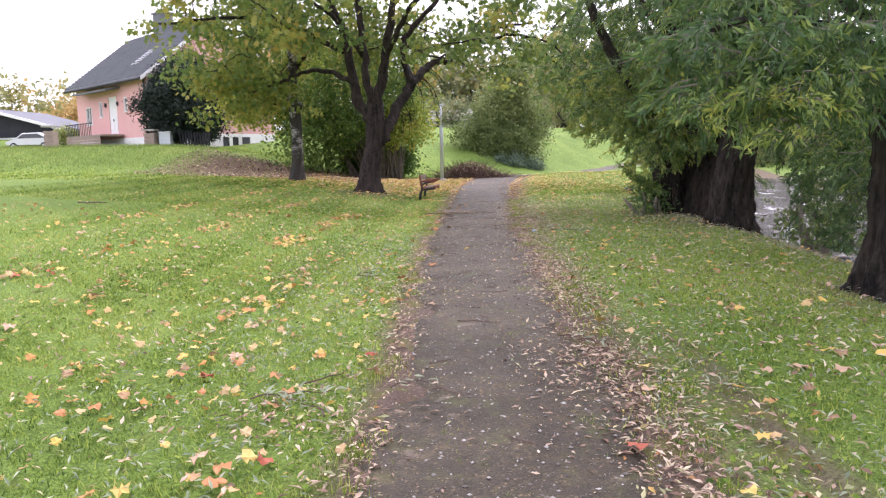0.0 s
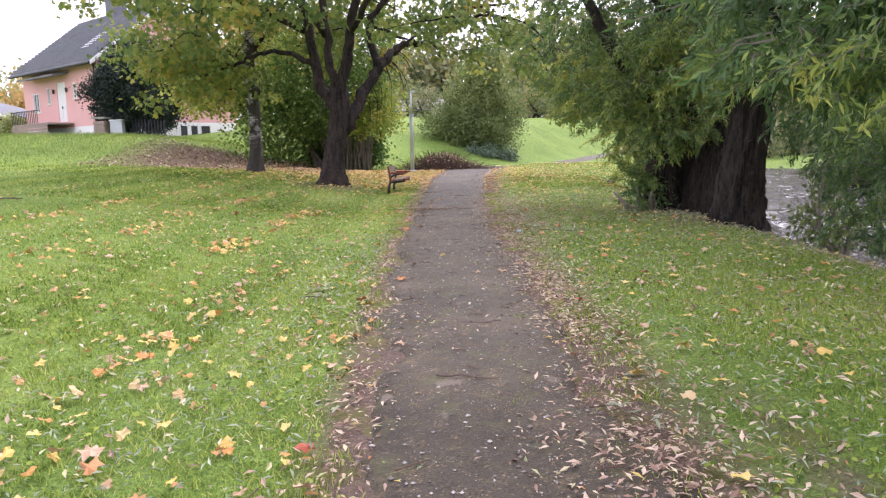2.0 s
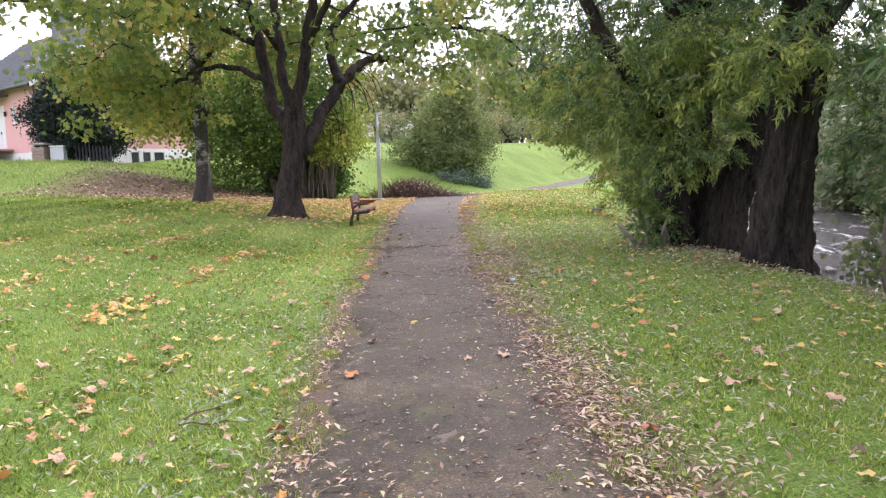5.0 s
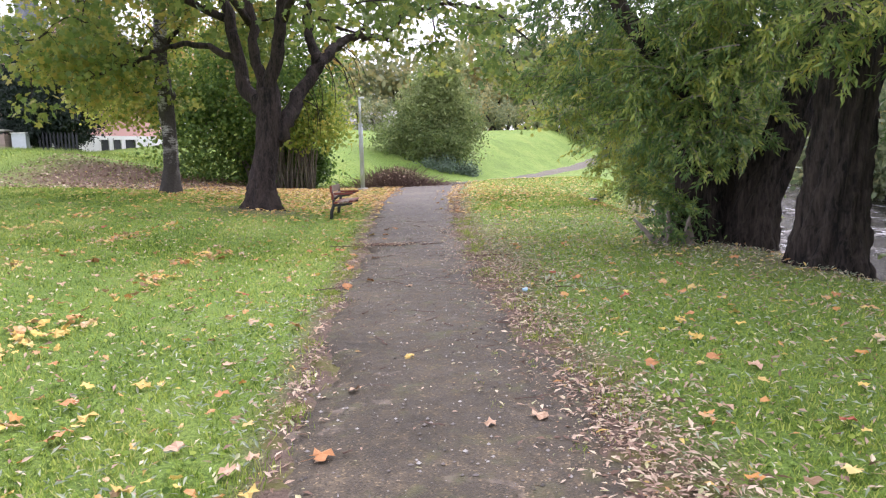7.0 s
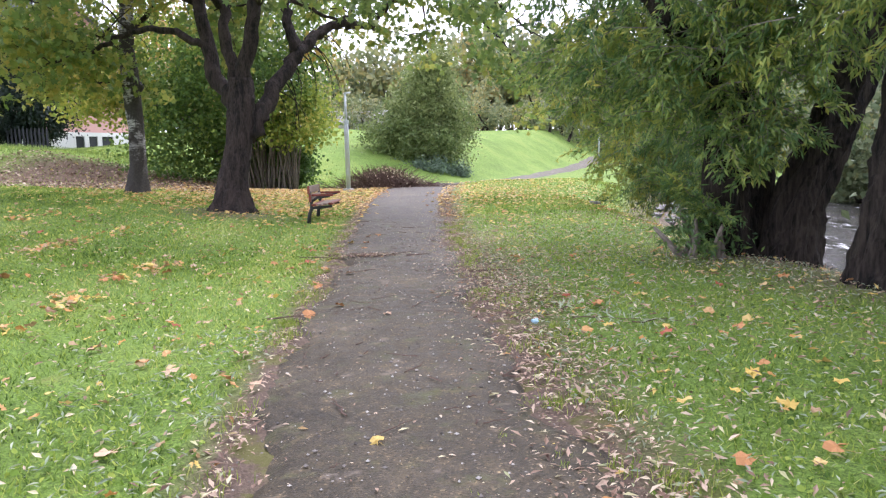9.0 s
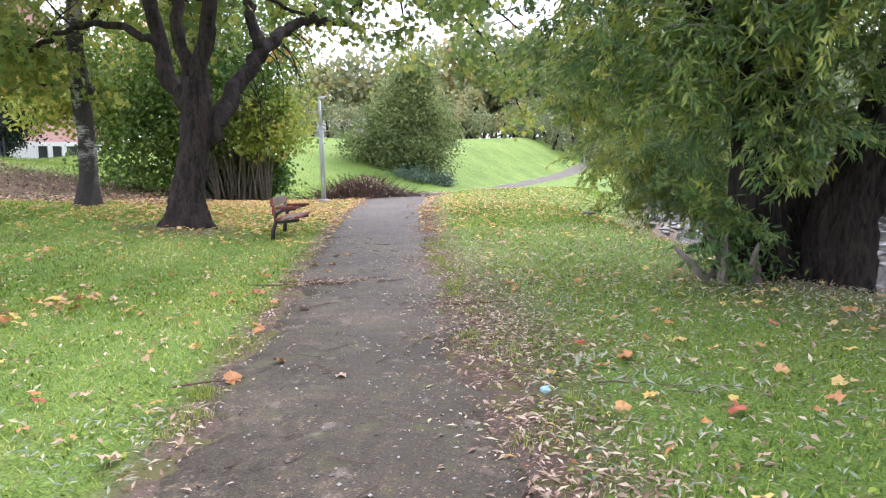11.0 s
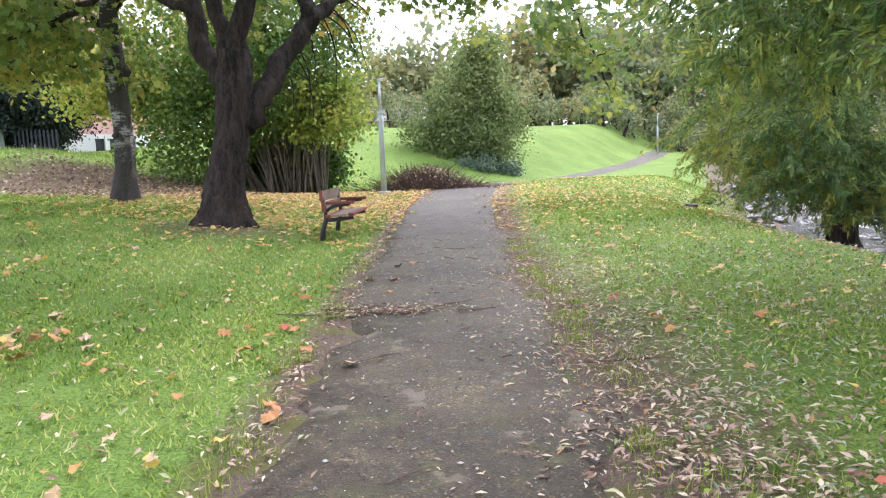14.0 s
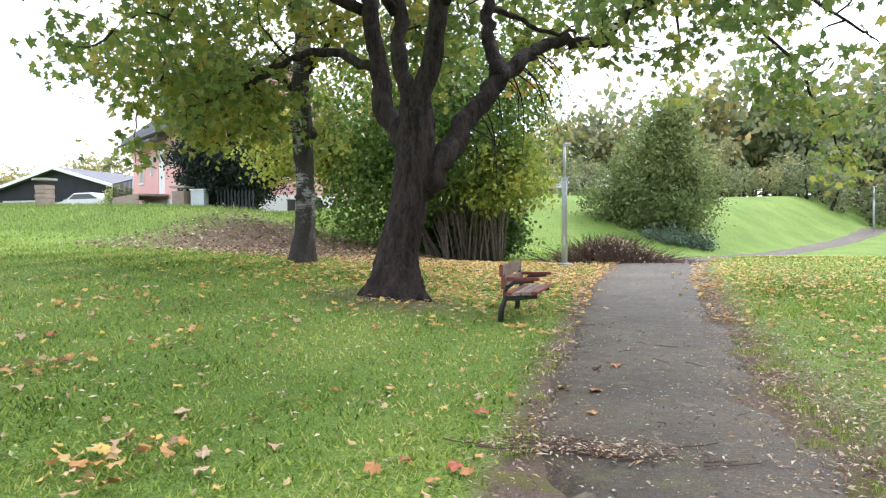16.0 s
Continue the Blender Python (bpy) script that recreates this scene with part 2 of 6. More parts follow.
def ground_material():
    """Lawn soil and turf; the soil attribute bares trodden earth, the mulch attribute lays brown leaf mould."""
    m, n, l, b = nodes_of("lawn_turf")
    broad, mid, fine = noise_node(n, l, 0.35, 4, 0.6), noise_node(n, l, 3.0, 5, 0.65), noise_node(n, l, 45, 5, 0.75)
    turf = ramp(n, [(0.3, (0.112, 0.185, 0.036)), (0.5, (0.142, 0.228, 0.046)), (0.68, (0.185, 0.258, 0.058))])
    l.new(broad.outputs["Fac"], turf.inputs["Fac"])
    g = ramp(n, [(0.36, (0.38, 0.42, 0.36)), (0.64, (1.55, 1.5, 1.4))])
    l.new(fine.outputs["Fac"], g.inputs["Fac"])
    c = mixed(n, l, 1.0, turf.outputs["Color"], g.outputs["Color"], "MULTIPLY")
    dry = ramp(n, [(0.58, (0, 0, 0)), (0.75, (0.6, 0.6, 0.6))])
    l.new(mid.outputs["Fac"], dry.inputs["Fac"])
    c = mixed(n, l, dry.outputs["Color"], c, (0.20, 0.19, 0.055))
    soil = ramp(n, [(0.3, (0.070, 0.050, 0.038)), (0.7, (0.21, 0.155, 0.12))])
    l.new(fine.outputs["Fac"], soil.inputs["Fac"])
    mossy = ramp(n, [(0.50, (0, 0, 0)), (0.60, (0.75, 0.75, 0.75))])
    l.new(mid.outputs["Fac"], mossy.inputs["Fac"])
    earth = mixed(n, l, mossy.outputs["Color"], soil.outputs["Color"], (0.13, 0.135, 0.035))
    for name in ("soil", "mulch"):
        at = n.new("ShaderNodeAttribute")
        at.attribute_name = name
        s = n.new("ShaderNodeMath")
        s.operation = "MULTIPLY_ADD"
        s.inputs[1].default_value = 1.6
        l.new(at.outputs["Fac"], s.inputs[0])
        neg = n.new("ShaderNodeMath")
        neg.operation = "MULTIPLY_ADD"
        neg.inputs[1].default_value, neg.inputs[2].default_value = 1.4, -1.0
        l.new(mid.outputs["Fac"], neg.inputs[0])
        l.new(neg.outputs[0], s.inputs[2])
        s.use_clamp = True
        c = mixed(n, l, s.outputs[0], c, earth if name == "soil" else (0.150, 0.104, 0.070))
    l.new(c, b.inputs["Base Color"])
    b.inputs["Roughness"].default_value, b.inputs["Specular IOR Level"].default_value = 0.9, 0.2
    bumped(n, l, b, fine.outputs["Fac"], 0.8, 0.03)
    return m


def water_material():
    m, n, l, b = nodes_of("river_water")
    b.inputs["Roughness"].default_value, b.inputs["Specular IOR Level"].default_value = 0.08, 0.12
    wave, foam = noise_node(n, l, 2.2, 5, 0.7), noise_node(n, l, 0.8, 6, 0.75)
    mp = n.new("ShaderNodeMapping")
    mp.inputs["Scale"].default_value = (1.6, 0.45, 1)
    l.new(foam.inputs["Vector"].links[0].from_socket, mp.inputs["Vector"])
    l.new(mp.outputs["Vector"], foam.inputs["Vector"])
    r = ramp(n, [(0.58, (0.016, 0.015, 0.011)), (0.66, (0.66, 0.67, 0.68))])
    l.new(foam.outputs["Fac"], r.inputs["Fac"])
    l.new(r.outputs["Color"], b.inputs["Base Color"])
    q = ramp(n, [(0.58, (0.10, 0.10, 0.10)), (0.72, (0.7, 0.7, 0.7))])
    l.new(foam.outputs["Fac"], q.inputs["Fac"])
    l.new(q.outputs["Color"], b.inputs["Roughness"])
    bumped(n, l, b, wave.outputs["Fac"], 0.9, 0.25)
    return m


mat_glass, mat_birch, mat_path, mat_ground, mat_water = glass_material(), birch_material(), path_material(), ground_material(), water_material()


# ---- mesh helpers ----
class Geo:
    """Triangles gathered for one mesh."""

    def __init__(self):
        self.v, self.f, self.t, self.n = [], [], [], 0

    def add(self, v, f, tint=None):
        v, f = np.asarray(v, float), np.asarray(f, int)
        self.v.append(v)
        self.f.append(f + self.n)
        self.t.append(np.zeros(len(v)) if tint is None else np.broadcast_to(np.asarray(tint, float), (len(v),)))
        self.n += len(v)
        return self

    def box(self, x0, x1, y0, y1, z0, z1):
        v = [(x, y, z) for x in (x0, x1) for y in (y0, y1) for z in (z0, z1)]
        q = [(0, 1, 3, 2), (4, 6, 7, 5), (0, 4, 5, 1), (2, 3, 7, 6), (0, 2, 6, 4), (1, 5, 7, 3)]
        return self.add(v, [t for a, b, c, d in q for t in ((a, b, c), (a, c, d))])

    def prism(self, outline, axis, a, b):
        """A convex outline in the plane across the axis, drawn out from a to b."""
        k = len(outline)
        v = []
        for e in (a, b):
            for p, q in outline:
                v.append({"x": (e, p, q), "y": (p, e, q), "z": (p, q, e)}[axis])
        f = [(0, i, i + 1) for i in range(1, k - 1)] + [(k, k + i + 1, k + i) for i in range(1, k - 1)]
        for i in range(k):
            j = (i + 1) % k
            f += [(i, k + i, j), (j, k + i, k + j)]
        return self.add(v, f)

    def tube(self, pts, radii, sides=8, lump=0.0, flat=1.0):
        pts = np.asarray(pts, float)
        k = len(pts)
        d = np.gradient(pts, axis=0)
        d /= np.linalg.norm(d, axis=1, keepdims=True) + 1e-9
        up = np.where(np.abs(d[:, 2:3]) > 0.9, [[1.0, 0, 0]], [[0, 0, 1.0]])
        s = np.cross(d, up)
        s /= np.linalg.norm(s, axis=1, keepdims=True) + 1e-9
        w = np.cross(s, d)
        a = np.linspace(0, 2 * np.pi, sides, endpoint=False)
        r = np.asarray(radii, float)[:, None] * np.ones((1, sides))
        if lump:
            r = r * (1 + lump * rng.standard_normal((k, sides)))
        v = pts[:, None] + r[..., None] * (np.cos(a)[None, :, None] * s[:, None] + flat * np.sin(a)[None, :, None] * w[:, None])
        i, j = np.meshgrid(np.arange(k - 1), np.arange(sides), indexing="ij")
        p, q = i * sides + j, i * sides + (j + 1) % sides
        f = np.concatenate([np.stack([p, q, p + sides], -1).reshape(-1, 3), np.stack([q, q + sides, p + sides], -1).reshape(-1, 3)])
        v = np.concatenate([v.reshape(-1, 3), pts[:1], pts[-1:]])
        e = np.arange(sides)
        f = np.concatenate([f, np.stack([(e + 1) % sides, e, e * 0 + k * sides], -1), np.stack([(k - 1) * sides + e, (k - 1) * sides + (e + 1) % sides, e * 0 + k * sides + 1], -1)])
        return self.add(v, f)

    def mesh(self, name, smooth=False, base=(0, 0, 0)):
        v = np.concatenate(self.v) - np.asarray(base, float)
        f = np.concatenate(self.f)
        me = bpy.data.meshes.new(name)
        me.vertices.add(len(v))
        me.vertices.foreach_set("co", v.ravel())
        me.loops.add(f.size)
        me.loops.foreach_set("vertex_index", f.ravel().astype(np.int32))
        me.polygons.add(len(f))
        me.polygons.foreach_set("loop_start", np.arange(0, f.size, 3, dtype=np.int32))
        me.polygons.foreach_set("use_smooth", np.full(len(f), smooth))
        me.attributes.new("tint", "FLOAT", "POINT").data.foreach_set("value", np.concatenate(self.t).astype(np.float32))
        me.update(calc_edges=True)
        return me


def thing(name, base, label, category, group="", kind="", turn=0.0):
    ob = new(name)
    ob.empty_display_size = 0.2
    ob.matrix_world = pose(*base, 0, 0, turn)
    return tagged(ob, label, category, group, kind)


def part(name, geo, material, parent, label="", smooth=False, base=(0, 0, 0)):
    me = geo.mesh(name, smooth, base) if isinstance(geo, Geo) else geo
    if not me.materials:
        me.materials.append(material)
    ob = new(name, me)
    ob.parent = parent
    if label:
        ob["label"] = label
    return ob


def single(name, geo, material, label, category, group="", kind="", smooth=False, base=(0, 0, 0)):
    """A thing of one mesh."""
    me = geo.mesh(name, smooth, base) if isinstance(geo, Geo) else geo
    if not me.materials:
        me.materials.append(material)
    ob = new(name, me)
    ob.location = base
    return tagged(ob, label, category, group, kind)


def bevelled_box(sx, sy, sz, r=0.01):
    """A box round the origin with rounded edges, as triangles."""
    bm = bmesh.new()
    bmesh.ops.create_cube(bm, size=1.0)
    bmesh.ops.scale(bm, vec=(sx, sy, sz), verts=bm.verts)
    bmesh.ops.bevel(bm, geom=bm.edges[:], offset=r, segments=2, affect="EDGES")
    bmesh.ops.triangulate(bm, faces=bm.faces[:])
    bm.verts.index_update()
    v, f = [tuple(p.co) for p in bm.verts], [[p.index for p in q.verts] for q in bm.faces]
    bm.free()
    return np.array(v), np.array(f)


# leaf outlines: across, along, up
BROAD = np.array([(0, 0, 0), (0.42, 0.25, 0.08), (0.34, 0.7, 0.05), (0, 1, -0.05), (-0.34, 0.7, 0.05), (-0.42, 0.25, 0.08)])
BROAD_F = np.array([(0, 1, 2), (0, 2, 3), (0, 3, 4), (0, 4, 5)])
PALMATE = np.array([(0, 0.3, 0.05), (0, 0, 0), (0.5, 0.12, 0.06), (0.3, 0.36, 0.03), (0.58, 0.66, 0.0), (0.2, 0.66, 0.02), (0, 1.05, -0.08), (-0.2, 0.66, 0.02), (-0.58, 0.66, 0.0), (-0.3, 0.36, 0.03), (-0.5, 0.12, 0.06)])
PALMATE_F = np.array([(0, i, i % 10 + 1) for i in range(1, 11)])
SLIM = np.array([(0, 0, 0), (0.1, 0.4, 0.03), (0, 1, -0.04), (-0.1, 0.4, 0.03)])
SLIM_F = np.array([(0, 1, 2), (0, 2, 3)])
star_r = [0.10, 0.40, 0.36, 0.55, 0.42, 0.62, 0.50, 0.66, 0.44, 0.60, 0.34, 0.44]
STAR = np.array([(0, 0.35, 0.03)] + [(0.85 * r * math.sin(a), 0.35 - r * math.cos(a), 0.10 * math.sin(2.3 * i)) for i, (r, a) in enumerate(zip(star_r, np.linspace(0, 2 * np.pi, 12, endpoint=False)))])
STAR_F = np.array([(0, i, i % 12 + 1) for i in range(1, 13)])


def leaves(geo, at, size, shape, faces, along=None, tint=0.0, tilt=1.0, flat=False):
    """A leaf at each place: along, where given, is the way it points; tilt is how far it strays."""
    at = np.asarray(at, float)
    k = len(at)
    if flat:
        nrm = np.stack([tilt * rng.standard_normal(k), tilt * rng.standard_normal(k), np.ones(k)], 1)
        d = rng.standard_normal((k, 3))
    else:
        d = rng.standard_normal((k, 3)) * tilt
        d[:, 2] -= 0.5 * tilt
        if along is not None:
            d = d * 0.5 + along
        nrm = rng.standard_normal((k, 3)) + (0, 0, 0.6)
    d -= (d * nrm).sum(1, keepdims=True) / (nrm * nrm).sum(1, keepdims=True) * nrm if flat else 0
    d /= np.linalg.norm(d, axis=1, keepdims=True) + 1e-9
    s = np.cross(d, nrm)
    s /= np.linalg.norm(s, axis=1, keepdims=True) + 1e-9
    w = np.cross(s, d)
    size = np.broadcast_to(np.asarray(size, float), (k,))[:, None, None]
    v = at[:, None] + size * (shape[None, :, :1] * s[:, None] + shape[None, :, 1:2] * d[:, None] + shape[None, :, 2:] * w[:, None])
    f = faces[None] + (np.arange(k) * len(shape))[:, None, None]
    t = np.repeat(np.broadcast_to(np.asarray(tint, float), (k,)), len(shape))
    geo.add(v.reshape(-1, 3), f.reshape(-1, 3), t)


# ---- the lie of the land ----
def ease(t):
    t = np.clip(t, 0, 1)
    return t * t * (3 - 2 * t)


def along(y, pairs):
    ys, vs = zip(*pairs)
    fine = np.arange(ys[0], ys[-1] + 0.5, 0.5)
    v = np.interp(fine, ys, vs)
    ker = np.ones(7) / 7
    v = np.convolve(np.pad(v, 3, mode="edge"), ker, "valid")
    return np.interp(y, fine, v)


RISE = [(-60, 0), (14, 0), (20, 0.03), (27, 0.07), (39, 0.32), (45, 0.32), (55, 0.05), (60, 0.05), (75, 0.35), (84, 0.8), (92, 1.5), (140, 2.5)]
LEFT = [(-30, -0.45), (4, -0.45), (7, -0.68), (10, -0.95), (13.5, -1.2), (17, -1.32), (20, -1.42), (24, -1.6), (30, -1.75), (36, -1.75), (41, -1.4), (45, -0.7), (49, 0.7), (54, 2.6), (60, 6.0), (75, 13.0), (91, 20.0), (110, 34)]
RIGHT = [(-30, 1.15), (4, 1.05), (7, 0.9), (10, 0.76), (14, 0.6), (18, 0.42), (22, 0.42), (28, 0.55), (35, 0.8), (41, 1.3), (45, 2.0), (49, 3.4), (54, 5.2), (60, 8.2), (75, 15.0), (91, 22.5), (110, 37)]


def lie(x, y):
    x, y = np.asarray(x, float), np.asarray(y, float)
    z = along(y, RISE)
    side = np.maximum(0, -x - 3.2)
    z = z + 1.25 * (1 - np.exp(-side / 9.0))
    z = z + 1.25 * ease((y - 32.5) / 9.5) * ease((-7 - x) / 13) * (1 - 0.35 * ease((y - 44) / 14))
    foot = 46 + 2.15 * 3.0 * np.log1p(np.exp(np.clip((x - 1) / 3.0, -30, 30)))
    z = z + 0.14 * np.exp(-(((y - 43) / 4.0) ** 2)) * ease((x - 1.2) / 3)
    z = z + 3.4 * ease((y - foot - 0.5) / 19) * (1 - 0.4 * ease((-x - 9) / 8))
    shift = 0.33 * np.maximum(0, y - 34)
    z = z - 2.3 * ease((x - 4.2 - shift) / 7.0) + 2.8 * ease((x - 24 - shift) / 7.0) * ease((70 - y) / 30)
    z = z + 0.13 * np.exp(-((x + 4.75) ** 2 + (y - 26.6) ** 2) / 2.0)
    z = z - 0.40 * np.exp(-(((x + 12.5) / 5.0) ** 2) - ((y - 38.5) / 5.0) ** 2) - 0.36 * np.exp(-(((x + 6.8) / 2.4) ** 2) - ((y - 41) / 3.2) ** 2)
    return z + 0.02 * np.sin(x * 1.7 + 0.6 * y) * np.sin(y * 1.1) * np.clip(np.abs(x) - 1.5, 0, 1) * ease((44 - y) / 8)


def spot(x, y, lift=0.0):
    return float(x), float(y), float(lie(x, y)) + lift


def steps(*runs):
    return np.concatenate([np.arange(a, b, s) for a, b, s in runs])


# ---- ground, path, river ----
def build_ground():
    xs = steps((-600, -100, 50), (-100, -40, 6), (-40, -12, 0.8), (-12, -4, 0.25), (-4, 6, 0.12), (6, 14, 0.3), (14, 40, 0.65), (40, 100, 6), (100, 601, 50))
    ys = steps((-300, -40, 40), (-40, -2, 3), (-2, 0, 0.5), (0, 28, 0.14), (28, 50, 0.4), (50, 90, 0.6), (90, 110, 1.25), (110, 200, 8), (200, 1001, 80))
    X, Y = np.meshgrid(xs, ys, indexing="ij")
    Z = lie(X, Y)
    near = (np.abs(X) < 12) & (Y < 30)
    Z = Z + np.where(near, 0.012 * rng.standard_normal(X.shape), 0)
    L, R = along(Y, LEFT), along(Y, RIGHT)
    inside = (X > L + 0.1) & (X < R - 0.1)
    Z = np.where(inside & (Y < 46), Z - 0.03, Z)
    k, m = len(xs), len(ys)
    i, j = np.meshgrid(np.arange(k - 1), np.arange(m - 1), indexing="ij")
    a = (i * m + j).ravel()
    f = np.concatenate([np.stack([a, a + m, a + 1], 1), np.stack([a + m, a + m + 1, a + 1], 1)])
    g = Geo().add(np.stack([X, Y, Z], -1).reshape(-1, 3), f)
    me = g.mesh("ground", True)
    out = np.maximum(L - X, X - R)
    worn = np.where(X > 0, 0.8, 0.4) + 0.75 * np.exp(-((Y - 18.3) / 2.6) ** 2) * (X > 0)
    soil = np.clip(1 - out / worn, 0, 1) * (Y < 47)
    soil = np.maximum(soil, 0.75 * np.exp(-((X - 1.75 + 0.02 * (Y - 5)) / 0.22) ** 2) * ease((9 - Y) / 4))
    for x, y, r in ((-4.75, 26.4, 1.5), (5.0, 18.9, 2.2), (5.2, 16.6, 1.7), (4.6, 8.5, 1.2), (-8.88, 31.3, 1.0)):
        soil = np.maximum(soil, 0.8 * np.exp(-((X - x) ** 2 + (Y - y) ** 2) / r**2))
    soil = np.maximum(soil, 0.9 * ease((X - 6.4 - 0.33 * np.maximum(0, Y - 34)) / 1.5) * (X < 32))
    mulch = ease((Y - 33.5) / 2) * ease((43 - Y) / 3) * ease((-6.5 - X) / 2) * ease((X + 19) / 5)
    for name, val in (("soil", soil), ("mulch", mulch)):
        me.attributes.new(name, "FLOAT", "POINT").data.foreach_set("value", val.ravel().astype(np.float32))
    single("ground", me, mat_ground, "mown green lawn with worn earth and leaf mould", "lawn", kind="structure")


build_ground()


def build_path():
    y = steps((-20, 0, 0.5), (0, 30, 0.1), (30, 60, 0.4), (60, 110, 1.0))
    wob = np.convolve(rng.standard_normal(len(y) + 4), np.ones(5) / 5, "valid") + 1.2 * np.sin(y * 1.9) * np.sin(y * 0.83 + 1)
    wob2 = np.convolve(rng.standard_normal(len(y) + 4), np.ones(5) / 5, "valid") + 1.2 * np.sin(y * 1.6 + 2) * np.sin(y * 0.67)
    L, R = along(y, LEFT) + 0.13 * wob, along(y, RIGHT) + 0.16 * wob2
    w = np.linspace(0, 1, 15)
    X = L[:, None] + (R - L)[:, None] * w
    Y = y[:, None] + 0 * X
    Z = lie(X, Y) + 0.012 + 0.02 * np.sin(np.pi * w)[None] ** 0.7 + 0.003 * rng.standard_normal(X.shape)
    Z[:, [0, -1]] -= 0.05
    k, m = X.shape
    i, j = np.meshgrid(np.arange(k - 1), np.arange(m - 1), indexing="ij")
    a = (i * m + j).ravel()
    f = np.concatenate([np.stack([a, a + 1, a + m], 1), np.stack([a + 1, a + m + 1, a + m], 1)])
    single("path", Geo().add(np.stack([X, Y, Z], -1).reshape(-1, 3), f), mat_path, "worn brown-grey gravel footpath through the lawn", "path", kind="structure", smooth=True)


build_path()


def build_river():
    xs, ys = steps((6, 40, 0.4), (40, 70, 3)), steps((-40, 5, 3), (5, 60, 0.4), (60, 120, 3))
    X, Y = np.meshgrid(xs, ys, indexing="ij")
    Z = -1.62 + 0.05 * np.sin(X * 1.3 + np.sin(Y)) * np.sin(Y * 0.9) + 0.02 * rng.standard_normal(X.shape)
    m = len(ys)
    i, j = np.meshgrid(np.arange(len(xs) - 1), np.arange(m - 1), indexing="ij")
    a = (i * m + j).ravel()
    f = np.concatenate([np.stack([a, a + m, a + 1], 1), np.stack([a + m, a + m + 1, a + 1], 1)])
    single("water", Geo().add(np.stack([X, Y, Z], -1).reshape(-1, 3), f), mat_water, "shallow river with white foam over stones", "river", kind="structure", smooth=True)


build_river()


def stone_mesh(seed):
    r = np.random.default_rng(seed)
    bm = bmesh.new()
    bmesh.ops.create_icosphere(bm, subdivisions=2, radius=1.0)
    off = r.standard_normal(3) * 5
    for v in bm.verts:
        v.co *= 0.8 + 0.45 * noise.noise(v.co * 1.1 + Vector(off))
        v.co.z *= 0.6
    me = bpy.data.meshes.new("stone")
    bm.to_mesh(me)
    bm.free()
    me.materials.append(mat_stone)
    return me


stone_meshes = [stone_mesh(s) for s in range(4)]


def build_stones():
    for i in range(80):
        y = rng.uniform(18, 46)
        x = 8.2 + 0.33 * max(0, y - 34) + (rng.uniform(0, 1.6) if i < 26 else rng.uniform(1.5, 10))
        r = rng.uniform(0.12, 0.42)
        ob = new("river_stone", stone_meshes[i % 4])
        ob.matrix_world = pose(x, y, max(float(lie(x, y)), -1.68) + 0.1 * r, 0, 0, rng.uniform(0, 360)) @ Matrix.Diagonal((r * rng.uniform(0.8, 1.5), r, r, 1))
        tagged(ob, "wet grey river stone at the water's edge", "stone", "stones in the river")
    ob = new("boulder", stone_meshes[1])
    ob.matrix_world = pose(*spot(5.72, 32.2, 0.05), 0, 0, 30) @ Matrix.Diagonal((0.34, 0.22, 0.2, 1))
    tagged(ob, "small grey boulder lying in the grass", "stone")


build_stones()


# ---- house ----
def wall_cells(w, h, holes, t, place):
    """A wall w by h, t thick, with openings (x0, x1, z0, z1) right through it; place(x, z, d) sets a corner d deep in it."""
    xs = sorted({0.0, w, *[e for q in holes for e in q[:2]]})
    zs = sorted({0.0, h, *[e for q in holes for e in q[2:]]})
    m, n = len(xs) - 1, len(zs) - 1
    full = {(i, j) for i in range(m) for j in range(n) if not any(q[0] < (xs[i] + xs[i + 1]) / 2 < q[1] and q[2] < (zs[j] + zs[j + 1]) / 2 < q[3] for q in holes)}
    v, f, seen = [], [], {}

    def corner(i, j, d):
        if (i, j, d) not in seen:
            seen[i, j, d] = len(v)
            v.append(place(xs[i], zs[j], d * t))
        return seen[i, j, d]

    def quad(*c):
        k = [corner(*q) for q in c]
        f.extend([(k[0], k[1], k[2]), (k[0], k[2], k[3])])
    for i, j in full:
        quad((i, j, 0), (i + 1, j, 0), (i + 1, j + 1, 0), (i, j + 1, 0))
        quad((i, j, 1), (i, j + 1, 1), (i + 1, j + 1, 1), (i + 1, j, 1))
        for di, dj, p, q in ((-1, 0, (0, 0), (0, 1)), (1, 0, (1, 0), (1, 1)), (0, -1, (0, 0), (1, 0)), (0, 1, (0, 1), (1, 1))):
            if (i + di, j + dj) not in full:
                quad((i + p[0], j + p[1], 0), (i + q[0], j + q[1], 0), (i + q[0], j + q[1], 1), (i + p[0], j + p[1], 1))
    return Geo().add(v, f)


